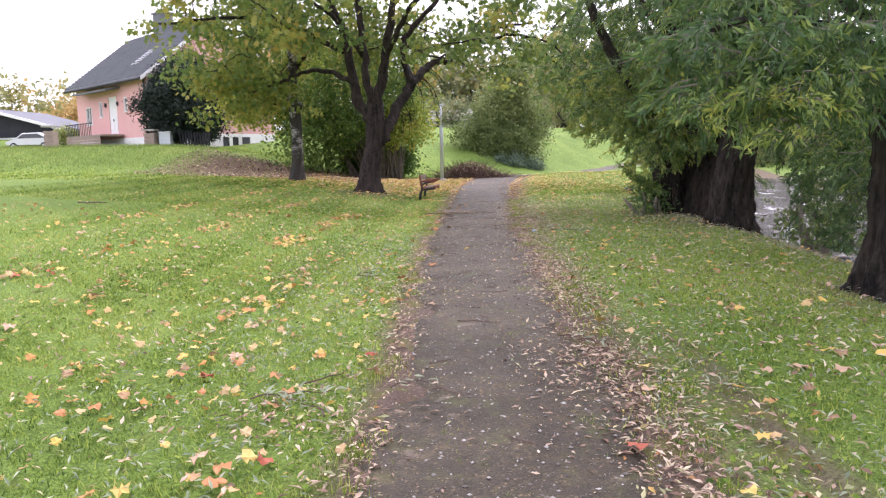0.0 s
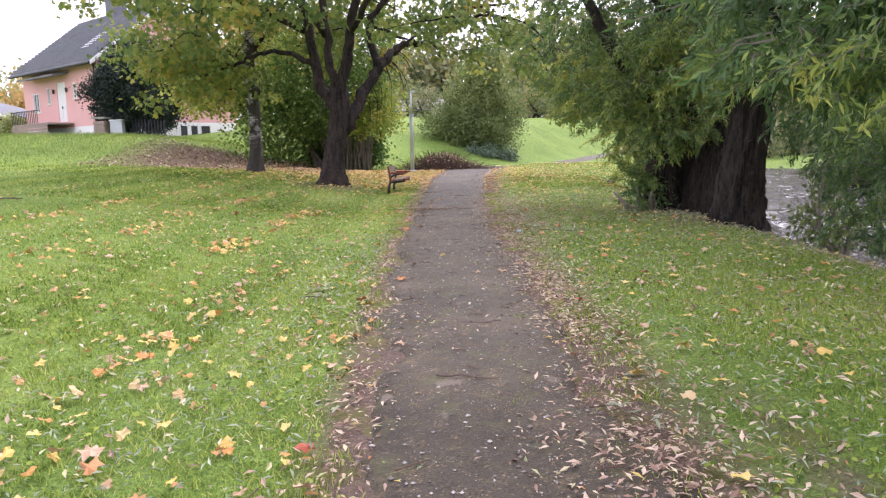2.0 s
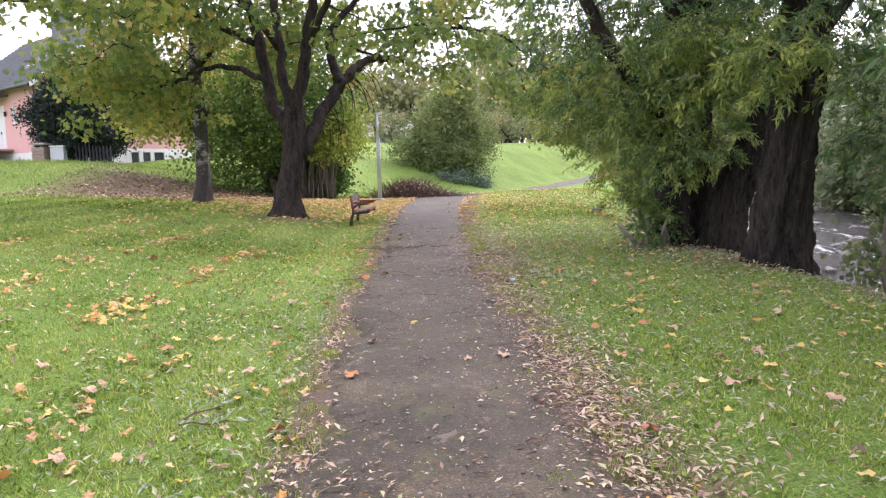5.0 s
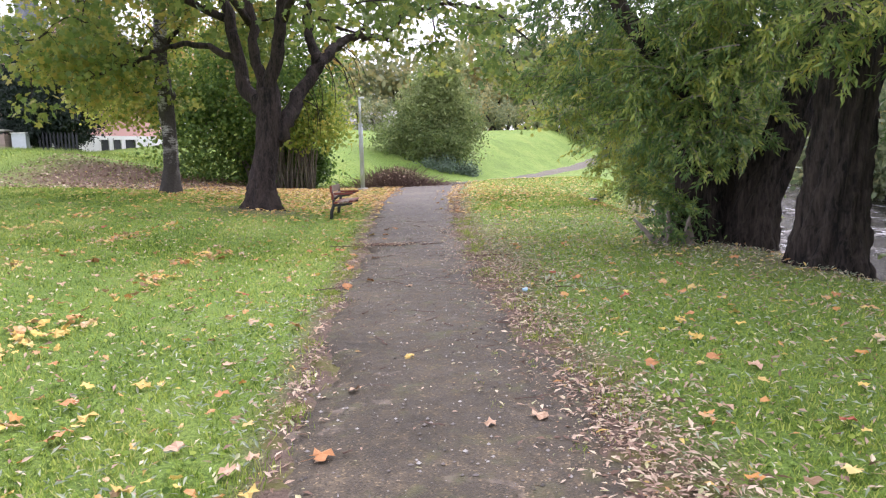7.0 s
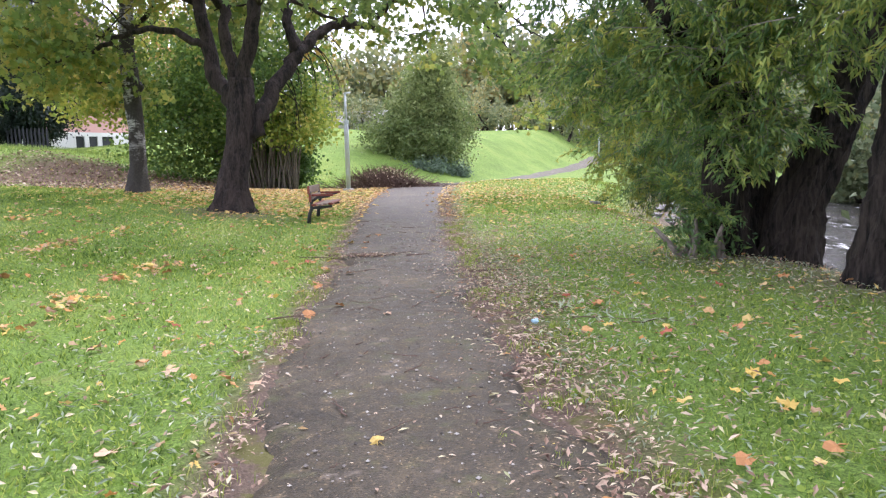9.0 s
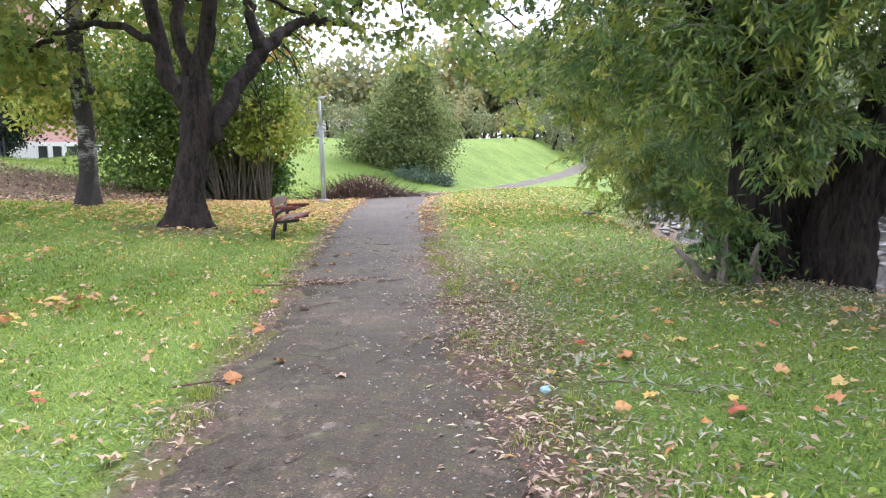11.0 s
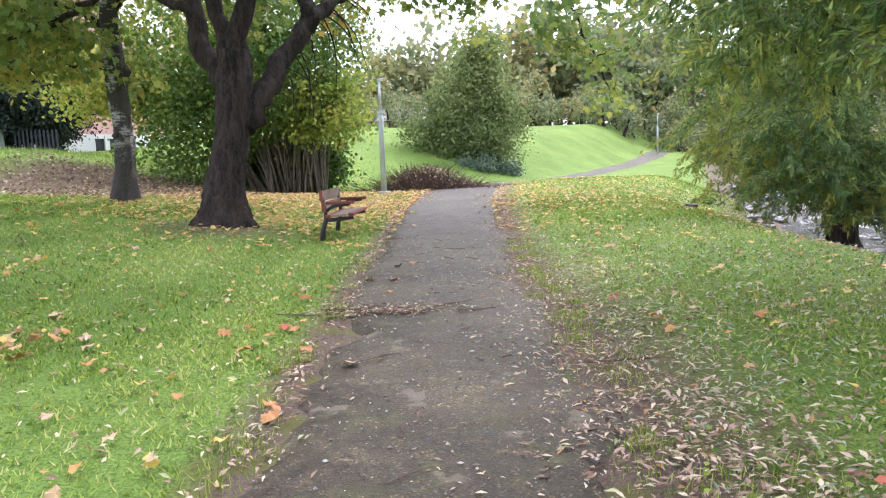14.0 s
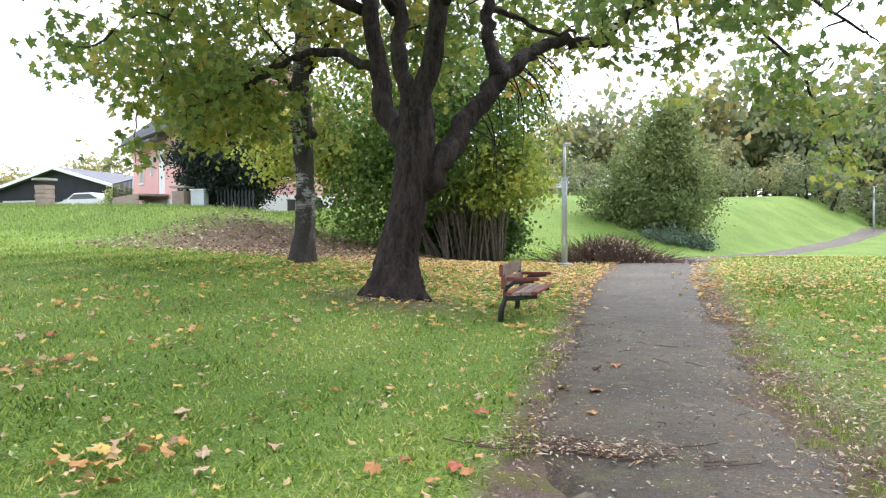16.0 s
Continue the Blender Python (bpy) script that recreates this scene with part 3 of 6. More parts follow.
def window(parent, x0, x1, z0, z1, put, mullions=1, bar=0.07, name="window"):
    """A framed window in an opening; put(geo, x0, x1, z0, z1, out, back) sets a board in its wall."""
    g = Geo()
    for a, b, c, d in ((x0, x0 + bar, z0, z1), (x1 - bar, x1, z0, z1), (x0 + bar, x1 - bar, z0, z0 + bar), (x0 + bar, x1 - bar, z1 - bar, z1)):
        put(g, a, b, c, d, 0.05, 0.12)
    for i in range(1, mullions + 1):
        c = x0 + (x1 - x0) * i / (mullions + 1)
        put(g, c - bar / 2, c + bar / 2, z0 + bar, z1 - bar, 0.04, 0.1)
    w = part(name, g, mat_white, parent, "white-painted window frame")
    g = Geo()
    put(g, x0 + bar, x1 - bar, z0 + bar, z1 - bar, -0.06, 0.08)
    part("pane", g, mat_glass, w, "dark reflecting glass")
    g = Geo()
    put(g, x0 - 0.05, x1 + 0.05, z0 - 0.06, z0, 0.12, 0.1)
    part("sill", g, mat_white, w)
    return w


def facade_put(g, y0, y1, z0, z1, out=0.0, back=0.3):
    g.box(-out, back, y0, y1, z0, z1)


def gable_put(g, x0, x1, z0, z1, out=0.0, back=0.3):
    g.box(x0, x1, -out, back, z0, z1)


HOUSE = (-24.84, 49.78, 2.1)


def build_house():
    h = thing("house", HOUSE, "pink rendered house with white basement and grey tiled roof", "house", turn=53.13)
    wide, deep, base, eave, ridge = 10.6, 12.3, 1.45, 5.9, 10.1
    win_f = [(9.5, 10.5, 2.7, 4.1), (7.5, 7.95, 3.2, 4.4), (5.0, 6.4, 1.85, 4.65), (3.2, 3.65, 3.4, 4.45)]
    g = wall_cells(deep, eave - base, [(a, b, c - base, d - base) for a, b, c, d in win_f], 0.3, lambda x, z, d: (d, x, z + base))
    part("wall", g, mat_pink, h, "pink rendered long wall")
    win_b = [(3.0, 3.35, 0.6, 1.3)]
    g = wall_cells(deep, base, win_b, 0.3, lambda x, z, d: (d - 0.03, x, z))
    part("basement_wall", g, mat_white, h, "white-painted basement wall")
    low_g = 1.68
    win_g = [(5.7, 6.4, 0.25, 1.5), (6.55, 7.25, 0.25, 1.5), (7.4, 8.3, 0.25, 1.5)]
    g = wall_cells(wide - 0.3, low_g, [(a - 0.3, b - 0.3, c, d) for a, b, c, d in win_g], 0.3, lambda x, z, d: (x + 0.3, d - 0.03, z))
    part("basement_wall", g, mat_white, h, "white-painted basement wall under the gable")
    g = wall_cells(wide - 0.3, eave - low_g, [], 0.3, lambda x, z, d: (x + 0.3, d, z + low_g))
    part("gable", Geo().prism([(0.0, eave), (wide, eave), (wide / 2, ridge - 0.05)], "y", 0.0, 0.3), mat_pink, h, "pink rendered gable")
    part("wall", g, mat_pink, h, "pink rendered gable wall")
    part("wall", Geo().box(wide - 0.3, wide, 0.3, deep, 0, eave), mat_pink, h)
    part("wall", Geo().box(0.3, wide - 0.3, deep - 0.3, deep, 0, eave), mat_pink, h)
    part("gable", Geo().prism([(0.0, eave), (wide, eave), (wide / 2, ridge - 0.05)], "y", deep - 0.3, deep), mat_pink, h)
    over, thick, k = 0.7, 0.22, (ridge - eave) / (wide / 2)
    for s, nm in ((1, "near"), (-1, "far")):
        ex, mx = (-over, wide / 2) if s == 1 else (wide + over, wide / 2)
        ze = eave - over * k
        o = [(ex, ze), (mx, ridge), (mx, ridge + thick), (ex, ze + thick)]
        r = part("roof", Geo().prism(o, "y", -0.6, deep + 0.6), mat_slate, h, "grey tiled roof slope")
        for i in range(1, 22):
            f = i / 22
            x, z = ex + (mx - ex) * f, ze + thick + (ridge - ze) * f
            part("roof_course", Geo().box(min(x, x - s * 0.18), max(x, x - s * 0.18), -0.6, deep + 0.6, z - 0.12, z + 0.035), mat_slate, r)
        part("bargeboard", Geo().prism([(ex, ze - 0.06), (mx, ridge - 0.06), (mx, ridge + thick + 0.02), (ex, ze + thick + 0.02)], "y", -0.66, -0.602), mat_white, h, "white bargeboard")
        part("gutter", Geo().tube([(ex - s * 0.06, -0.6, ze + 0.1), (ex - s * 0.06, deep + 0.6, ze + 0.1)], [0.07, 0.07], 8), mat_iron, h, "dark gutter")
    rw = part("roof_window", Geo().add(*slanted(0.9, k, eave, thick, 3.0, 1.0, 1.5)), mat_white, h, "roof window")
    part("pane", Geo().add(*slanted(0.95, k, eave, thick + 0.02, 3.06, 0.88, 1.38)), mat_glass, rw)
    c = part("chimney", Geo().box(wide / 2 - 0.5, wide / 2 + 0.5, 6.4, 7.8, ridge - 0.6, ridge + 1.5), mat_slate, h, "grey chimney")
    part("cap", Geo().box(wide / 2 - 0.6, wide / 2 + 0.6, 6.3, 7.9, ridge + 1.5, ridge + 1.62), mat_slate, c)
    window(h, *win_f[0], facade_put)
    window(h, *win_f[1], facade_put, 0)
    window(h, *win_f[3], facade_put, 0)
    window(h, *win_b[0], facade_put, 0)
    for q in win_g:
        window(h, *q, gable_put, 0)
    a, b, z0, z1 = win_f[2]
    g = Geo()
    facade_put(g, a, b, z0, z1, -0.05, 0.12)
    d = part("door", g, mat_white, h, "white front door")
    g = Geo()
    for p, q in ((a + 0.12, a + 0.62), (b - 0.62, b - 0.12)):
        facade_put(g, p, q, z0 + 0.2, z0 + 1.2, -0.02, 0.06)
    part("door_panel", g, mat_white, d)
    g = Geo()
    facade_put(g, a + 0.66, a + 0.72, z0 + 0.95, z0 + 1.1, 0.03, 0.06)
    part("handle", g, mat_iron, d)
    for y in (a - 0.35, b + 0.35):
        part("wall_lamp", Geo().tube([(-0.1, y, 3.9), (-0.1, y, 4.2)], [0.07, 0.09], 8), mat_iron, h, "black wall lamp")
    o = [(-1.1, 4.95), (0.0, 5.15), (0.0, 5.3), (-1.1, 5.08)]
    part("porch_roof", Geo().prism(o, "y", 4.2, 10.4), mat_slate, h, "grey porch roof")
    dk = part("deck", Geo().box(-1.8, -0.05, 4.0, 10.2, 1.62, 1.74), mat_deck, h, "wooden entrance deck")
    for i in range(7):
        part("board", Geo().box(-1.86, -1.81, 4.0, 10.2, 0.15 + i * 0.21, 0.33 + i * 0.21), mat_deck, dk)
    for i in range(16):
        y = 5.6 + i * 0.3
        part("baluster", Geo().box(-1.82, -1.78, y, y + 0.04, 1.74, 2.6), mat_iron, dk)
    part("handrail", Geo().box(-1.85, -1.75, 5.5, 10.2, 2.6, 2.66), mat_iron, dk)
    part("downpipe", Geo().tube([(-0.1, 0.25, 0), (-0.1, 0.25, eave - 0.4)], [0.06, 0.06], 8), mat_iron, h, "dark downpipe at the corner")


def slanted(x0, k, eave, thick, y0, w, up):
    """A thin slab lying on the near roof slope."""
    v = []
    for e in (0.0, 0.08):
        for x, y in ((x0, y0), (x0, y0 + w), (x0 + up, y0 + w), (x0 + up, y0)):
            v.append((x - e * 0.6, y, eave + k * x + thick + e))
    f = [(4, 5, 6), (4, 6, 7)]
    for i in range(4):
        j = (i + 1) % 4
        f += [(i, j, 4 + i), (j, 4 + j, 4 + i)]
    return v, f


build_house()


def build_garage():
    g0 = thing("garage", (-47.6, 64, 2.35), "black wooden garage with white doors and low grey roof", "garage")
    w, low, top, dp = 6.6, 2.75, 4.55, 8.0
    holes = [(0.6, 5.4, 0.0, 2.0), (7.0, 11.8, 0.0, 2.0)]
    g = wall_cells(2 * w, low, holes, 0.2, lambda x, z, d: (x - w, d, z))
    part("gable", Geo().prism([(-w, low), (w, low), (0, top)], "y", 0, 0.2), mat_black, g0)
    part("wall", g, mat_black, g0, "black board gable")
    for x in (-w, w - 0.2):
        part("wall", Geo().box(x, x + 0.2, 0.2, dp, 0, low), mat_black, g0)
    part("wall", Geo().box(-w + 0.2, w - 0.2, dp - 0.2, dp, 0, low), mat_black, g0)
    for a, b, c, d in holes:
        dr = part("garage_door", Geo().box(a - w, b - w, 0.08, 0.14, c, d), mat_white, g0, "white garage door")
        for i in range(1, 5):
            part("groove", Geo().box(a - w, b - w, 0.07, 0.079, i * 0.4 - 0.012, i * 0.4 + 0.012), mat_iron, dr)
    for s in (-1, 1):
        o = [(0, top), (s * (w + 0.7), low - 0.19), (s * (w + 0.7), low), (0, top + 0.2)]
        part("roof", Geo().prism(o, "y", -0.6, dp + 0.5), mat_slate, g0, "grey garage roof")
        o = [(0, top - 0.04), (s * (w + 0.7), low - 0.24), (s * (w + 0.7), low + 0.03), (0, top + 0.22)]
        part("bargeboard", Geo().prism(o, "y", -0.68, -0.604), mat_white, g0, "white bargeboard")


build_garage()


def build_car():
    c = thing("car", spot(-39.2, 58.0, -0.45), "silver car parked before the garage", "car", turn=0)
    prof = [(-2.1, 0.45), (-2.15, 0.75), (-1.3, 0.95), (-0.6, 1.42), (0.9, 1.45), (1.9, 1.0), (2.15, 0.9), (2.15, 0.45)]
    body = Geo()
    k = len(prof)
    v, f = [], []
    for y, s in ((-0.85, 0.96), (-0.7, 1.0), (0.7, 1.0), (0.85, 0.96)):
        v += [(x * s, y, 0.3 + (z - 0.3) * s) for x, z in prof]
    for r in range(3):
        for i in range(k):
            j = (i + 1) % k
            f += [(r * k + i, r * k + j, r * k + k + i), (r * k + j, r * k + k + j, r * k + k + i)]
    f += [(0, i + 1, i) for i in range(1, k - 1)] + [(3 * k, 3 * k + i, 3 * k + i + 1) for i in range(1, k - 1)]
    part("body", body.add(v, f), mat_car, c)
    part("side_window", Geo().prism([(-1.0, 0.98), (-0.5, 1.33), (0.8, 1.36), (1.5, 1.0)], "y", -0.862, -0.82), mat_glass, c, "dark side windows")
    part("windscreen", Geo().prism([(-1.32, 0.97), (-1.26, 0.93), (-0.56, 1.38), (-0.62, 1.44)], "y", -0.66, 0.66), mat_glass, c)
    for x in (-1.35, 1.35):
        for y in (-0.8, 0.8):
            w = part("wheel", Geo().tube([(x, y - 0.1, 0.32), (x, y + 0.1, 0.32)], [0.32, 0.32], 18), mat_rubber, c)
            part("rim", Geo().tube([(x, y - 0.108, 0.32), (x, y - 0.1005, 0.32)], [0.2, 0.2], 12), mat_zinc, w)


build_car()


def brick_pillar(x, y, high, w):
    p = thing("gate_pillar", spot(x, y), "stacked brown brick gate pillar with a cap", "pillar", "gate pillars by the house")
    for i in range(int(high / 0.2)):
        s = w / 2 - 0.015 * (i % 2)
        part("course", Geo().box(-s, s, -s, s, i * 0.2, i * 0.2 + 0.185), mat_deck, p)
    part("cap", Geo().box(-w / 2 - 0.08, w / 2 + 0.08, -w / 2 - 0.08, w / 2 + 0.08, high, high + 0.1), mat_concrete, p)


brick_pillar(-23.0, 46.3, 1.15, 0.7)
brick_pillar(-26.9, 41.6, 1.2, 0.58)


def build_mailbox():
    b = thing("mailbox_stand", spot(-22.05, 46.4), "pale grey mailbox stand beside the gate pillar", "mailbox")
    part("box", Geo().box(-0.38, 0.38, -0.2, 0.2, 0.25, 1.05), mat_zinc, b)
    part("lid", Geo().box(-0.42, 0.42, -0.25, 0.24, 1.05, 1.1), mat_white, b)
    for x in (-0.3, 0.3):
        part("leg", Geo().box(x - 0.04, x + 0.04, -0.04, 0.04, 0, 0.25), mat_iron, b)


build_mailbox()


def build_fence():
    f = thing("picket_fence", spot(-21.3, 46.8), "dark wooden picket fence under the conifer", "fence")
    for i in range(11):
        x = i * 0.2
        z = float(lie(-21.3 + x, 46.8)) - f.location.z
        part("picket", Geo().prism([(x, z), (x + 0.09, z), (x + 0.09, z + 1.05), (x + 0.045, z + 1.15), (x, z + 1.05)], "y", -0.02, 0.02), mat_black, f)
    for h in (0.3, 0.85):
        part("rail", Geo().tube([(0, 0.045, h - 0.0), (2.09, 0.045, h - 0.06)], [0.03, 0.03], 6), mat_black, f)


build_fence()


def build_far_house():
    h = thing("house", (-11.9, 96, 3.4), "white house on the hill with a pale grey roof", "house")
    holes = [(1.0, 2.2, 1.0, 2.2), (3.4, 4.6, 1.0, 2.2), (5.8, 7.0, 1.0, 2.2)]
    part("wall", wall_cells(8.5, 3.0, holes, 0.25, lambda x, z, d: (x, d, z)), mat_white, h)
    for q in ((0, 0.25, 0.25, 7, 0, 3.0), (8.25, 8.5, 0.25, 7, 0, 3.0), (0.25, 8.25, 6.75, 7, 0, 3)):
        part("wall", Geo().box(*q), mat_white, h)
    for q in holes:
        window(h, *q, gable_put)
    part("roof", Geo().prism([(-0.6, 2.9), (7.6, 2.9), (3.5, 4.6)], "x", -0.5, 9.0), mat_concrete, h, "pale grey roof")


build_far_house()


# ---- lamps and bench ----
def street_lamp(x, y, high):
    p = thing("street_lamp", spot(x, y), "galvanised steel street lamp on a concrete foot", "street lamp", "lamps along the path")
    part("foot", Geo().tube([(0, 0, -0.05), (0, 0, 0.1), (0, 0, 0.13)], [0.24, 0.24, 0.2], 14), mat_concrete, p, "round concrete foot")
    part("pole", Geo().tube([(0, 0, 0.1), (0, 0, 2.82), (0, 0, 2.9)], [0.095, 0.095, 0.06], 14), mat_zinc, p, smooth=True)
    part("upper_pole", Geo().tube([(0, 0, 2.9), (0, 0, high)], [0.058, 0.045], 12), mat_zinc, p, smooth=True)
    part("collar", Geo().tube([(0, 0, 2.85), (0, 0, 2.96)], [0.11, 0.11], 14), mat_zinc, p)
    part("hatch", Geo().box(-0.04, 0.04, -0.105, -0.08, 0.7, 1.0), mat_zinc, p, "service hatch")
    hd = part("lamp_head", Geo().tube([(-0.05, 0, high), (0.06, 0, high + 0.03), (0.22, 0, high + 0.04)], [0.05, 0.07, 0.05], 10, flat=0.6), mat_zinc, p)
    part("lens", Geo().box(0.04, 0.2, -0.04, 0.04, high - 0.02, high + 0.0), mat_white, hd)


street_lamp(-3.03, 38.93, 4.05)
street_lamp(20.64, 89.3, 4.2)


def build_bench():
    b = thing("park_bench", spot(-2.72, 25.7, 0.0), "red-brown wooden park bench with black iron legs and armrests", "bench")
    long = 1.8
    for y in (0.12, long - 0.12):
        f = part("side_frame", Geo().tube([(-0.02, y, -0.05), (0.0, y, 0.2), (0.06, y, 0.36), (0.06, y, 0.5), (0.0, y, 0.85)], [0.05, 0.045, 0.04, 0.035, 0.03], 10), mat_iron, b, "curved black iron frame", smooth=True)
        part("seat_bearer", Geo().tube([(0.05, y, 0.36), (0.3, y, 0.375), (0.55, y, 0.40)], [0.035, 0.035, 0.03], 8), mat_iron, f, smooth=True)
        part("arm_support", Geo().tube([(0.06, y, 0.42), (0.1, y, 0.54), (0.2, y, 0.61), (0.5, y, 0.635)], [0.03, 0.03, 0.03, 0.025], 8), mat_iron, f, smooth=True)
        v, q = bevelled_box(0.52, 0.09, 0.05, 0.015)
        part("armrest", Geo().add(v + (0.33, y, 0.665), q), mat_redwood, b, "red-stained armrest")
    for i in range(4):
        v, q = bevelled_box(0.115, long, 0.045, 0.012)
        part("seat_plank", Geo().add(v + (0.12 + i * 0.135, long / 2, 0.435 + 0.008 * i), q), mat_redwood if i in (0, 3) else mat_oldwood, b)
    for i in range(2):
        v, q = bevelled_box(0.045, long, 0.175, 0.012)
        part("back_plank", Geo().add(v + (0.045 - 0.03 * i, long / 2, 0.60 + i * 0.195), q), mat_oldwood, b, "weathered backrest plank with red ends")
        for e in (0.004, long - 0.034):
            v, q = bevelled_box(0.055, 0.04, 0.185, 0.008)
            part("plank_end", Geo().add(v + (0.045 - 0.03 * i, e + 0.01, 0.60 + i * 0.195), q), mat_redwood, b)


build_bench()


# ---- trees ----
def bend(points, per=5, jitter=0.0):
    """A smooth line through the points."""
    p = np.asarray(points, float)
    t = np.arange(len(p))
    s = np.linspace(0, len(p) - 1, (len(p) - 1) * per + 1)
    out = np.stack([np.interp(s, t, p[:, i]) for i in range(3)], 1)
    if len(out) > 4:
        ker = np.array([1, 2, 3, 2, 1]) / 9
        mid = np.stack([np.convolve(np.pad(out[:, i], 2, mode="edge"), ker, "valid") for i in range(3)], 1)
        mid[0], mid[-1] = out[0], out[-1]
        out = mid
    if jitter:
        out[1:-1] += jitter * rng.standard_normal(out[1:-1].shape)
    return out


def limb(geo, points, r0, r1, sides=10, jitter=0.02, lump=0.04):
    p = bend(points, 5, jitter)
    geo.tube(p, np.linspace(r0, r1, len(p)), sides, lump)
    return p


def bole(points, radii, sides=22, ridges=9, depth=0.06, flare=0.0):
    """A ribbed trunk, its roots spreading at the foot."""
    p = bend(points, 14)
    r = np.interp(np.linspace(0, 1, len(p)), np.linspace(0, 1, len(radii)), radii)
    g = Geo()
    g.tube(p, r, sides, 0.0)
    v = g.v[0]
    a = np.arange(sides) * 2 * np.pi / sides
    for i in range(len(p)):
        rib = 1 + depth * np.sin(ridges * a + 1.3 + 0.25 * i) + 0.6 * depth * np.sin(5 * a + 0.4 - 0.2 * i)
        low = np.exp(-max(0.0, np.linalg.norm(p[i] - p[0]) - 0.2) / 0.4)
        root = 1 + flare * low * (1 + 0.8 * np.maximum(0, np.sin(5 * a + 0.9)))
        c = v[i * sides:(i + 1) * sides] - p[i]
        v[i * sides:(i + 1) * sides] = p[i] + c * (rib * root * (1 + 0.032 * rng.standard_normal(sides)))[:, None]
    return g


def crown_clusters(centre, radii, count, keep):
    """Places of leaf clusters inside an uneven ellipsoid, thicker to its outside."""
    c = np.asarray(centre, float)
    d = rng.standard_normal((count * 3, 3))
    d /= np.linalg.norm(d, axis=1, keepdims=True)
    r = rng.uniform(0.25, 1, len(d)) ** 0.5 * (1 + 0.14 * np.sin(3 * np.arctan2(d[:, 1], d[:, 0]) + 2 * d[:, 2]))
    p = c + d * r[:, None] * np.asarray(radii, float)
    return p[keep(p)][:count]


def sprays(geo, wood, clusters, per, size, spread, tint, shape=BROAD, faces=BROAD_F, limbs=None, twig=0.025):
    """Leaves round each cluster, and a branch from the nearest limb to it."""
    if limbs is not None:
        known = np.concatenate(limbs)
        gap = np.array([np.linalg.norm(known - c, axis=1).min() for c in clusters])
        for c in clusters[np.argsort(gap)]:
            d = np.linalg.norm(known - c, axis=1)
            a = known[np.argmin(d)]
            far = np.linalg.norm(c - a)
            q = (a + c) / 2 + rng.standard_normal(3) * 0.12 * far + (0, 0, 0.1 * far)
            line = bend([a, q, c], 3, 0.02)
            wood.tube(line, np.linspace(twig * (0.35 + 0.45 * min(far, 2)), 0.007, 7), 5)
            known = np.concatenate([known, line[3:]])
            for _ in range(3):
                e = c + rng.standard_normal(3) * spread * 0.6
                wood.tube([c, (c + e) / 2 + rng.standard_normal(3) * 0.05, e], [0.008, 0.006, 0.003], 3)
    k = len(clusters)
    off = rng.standard_normal((k, per, 3)) * spread * (1, 1, 0.6)
    tints = np.repeat(np.broadcast_to(tint, (k,)) + 0.05 * rng.standard_normal(k), per)
    pos = (clusters[:, None] + off).reshape(-1, 3)
    leaves(geo, pos, size * rng.uniform(0.7, 1.3, len(pos)), shape, faces, None, np.clip(tints, 0, 1))


MAPLE = (-4.75, 26.6, 0.38)


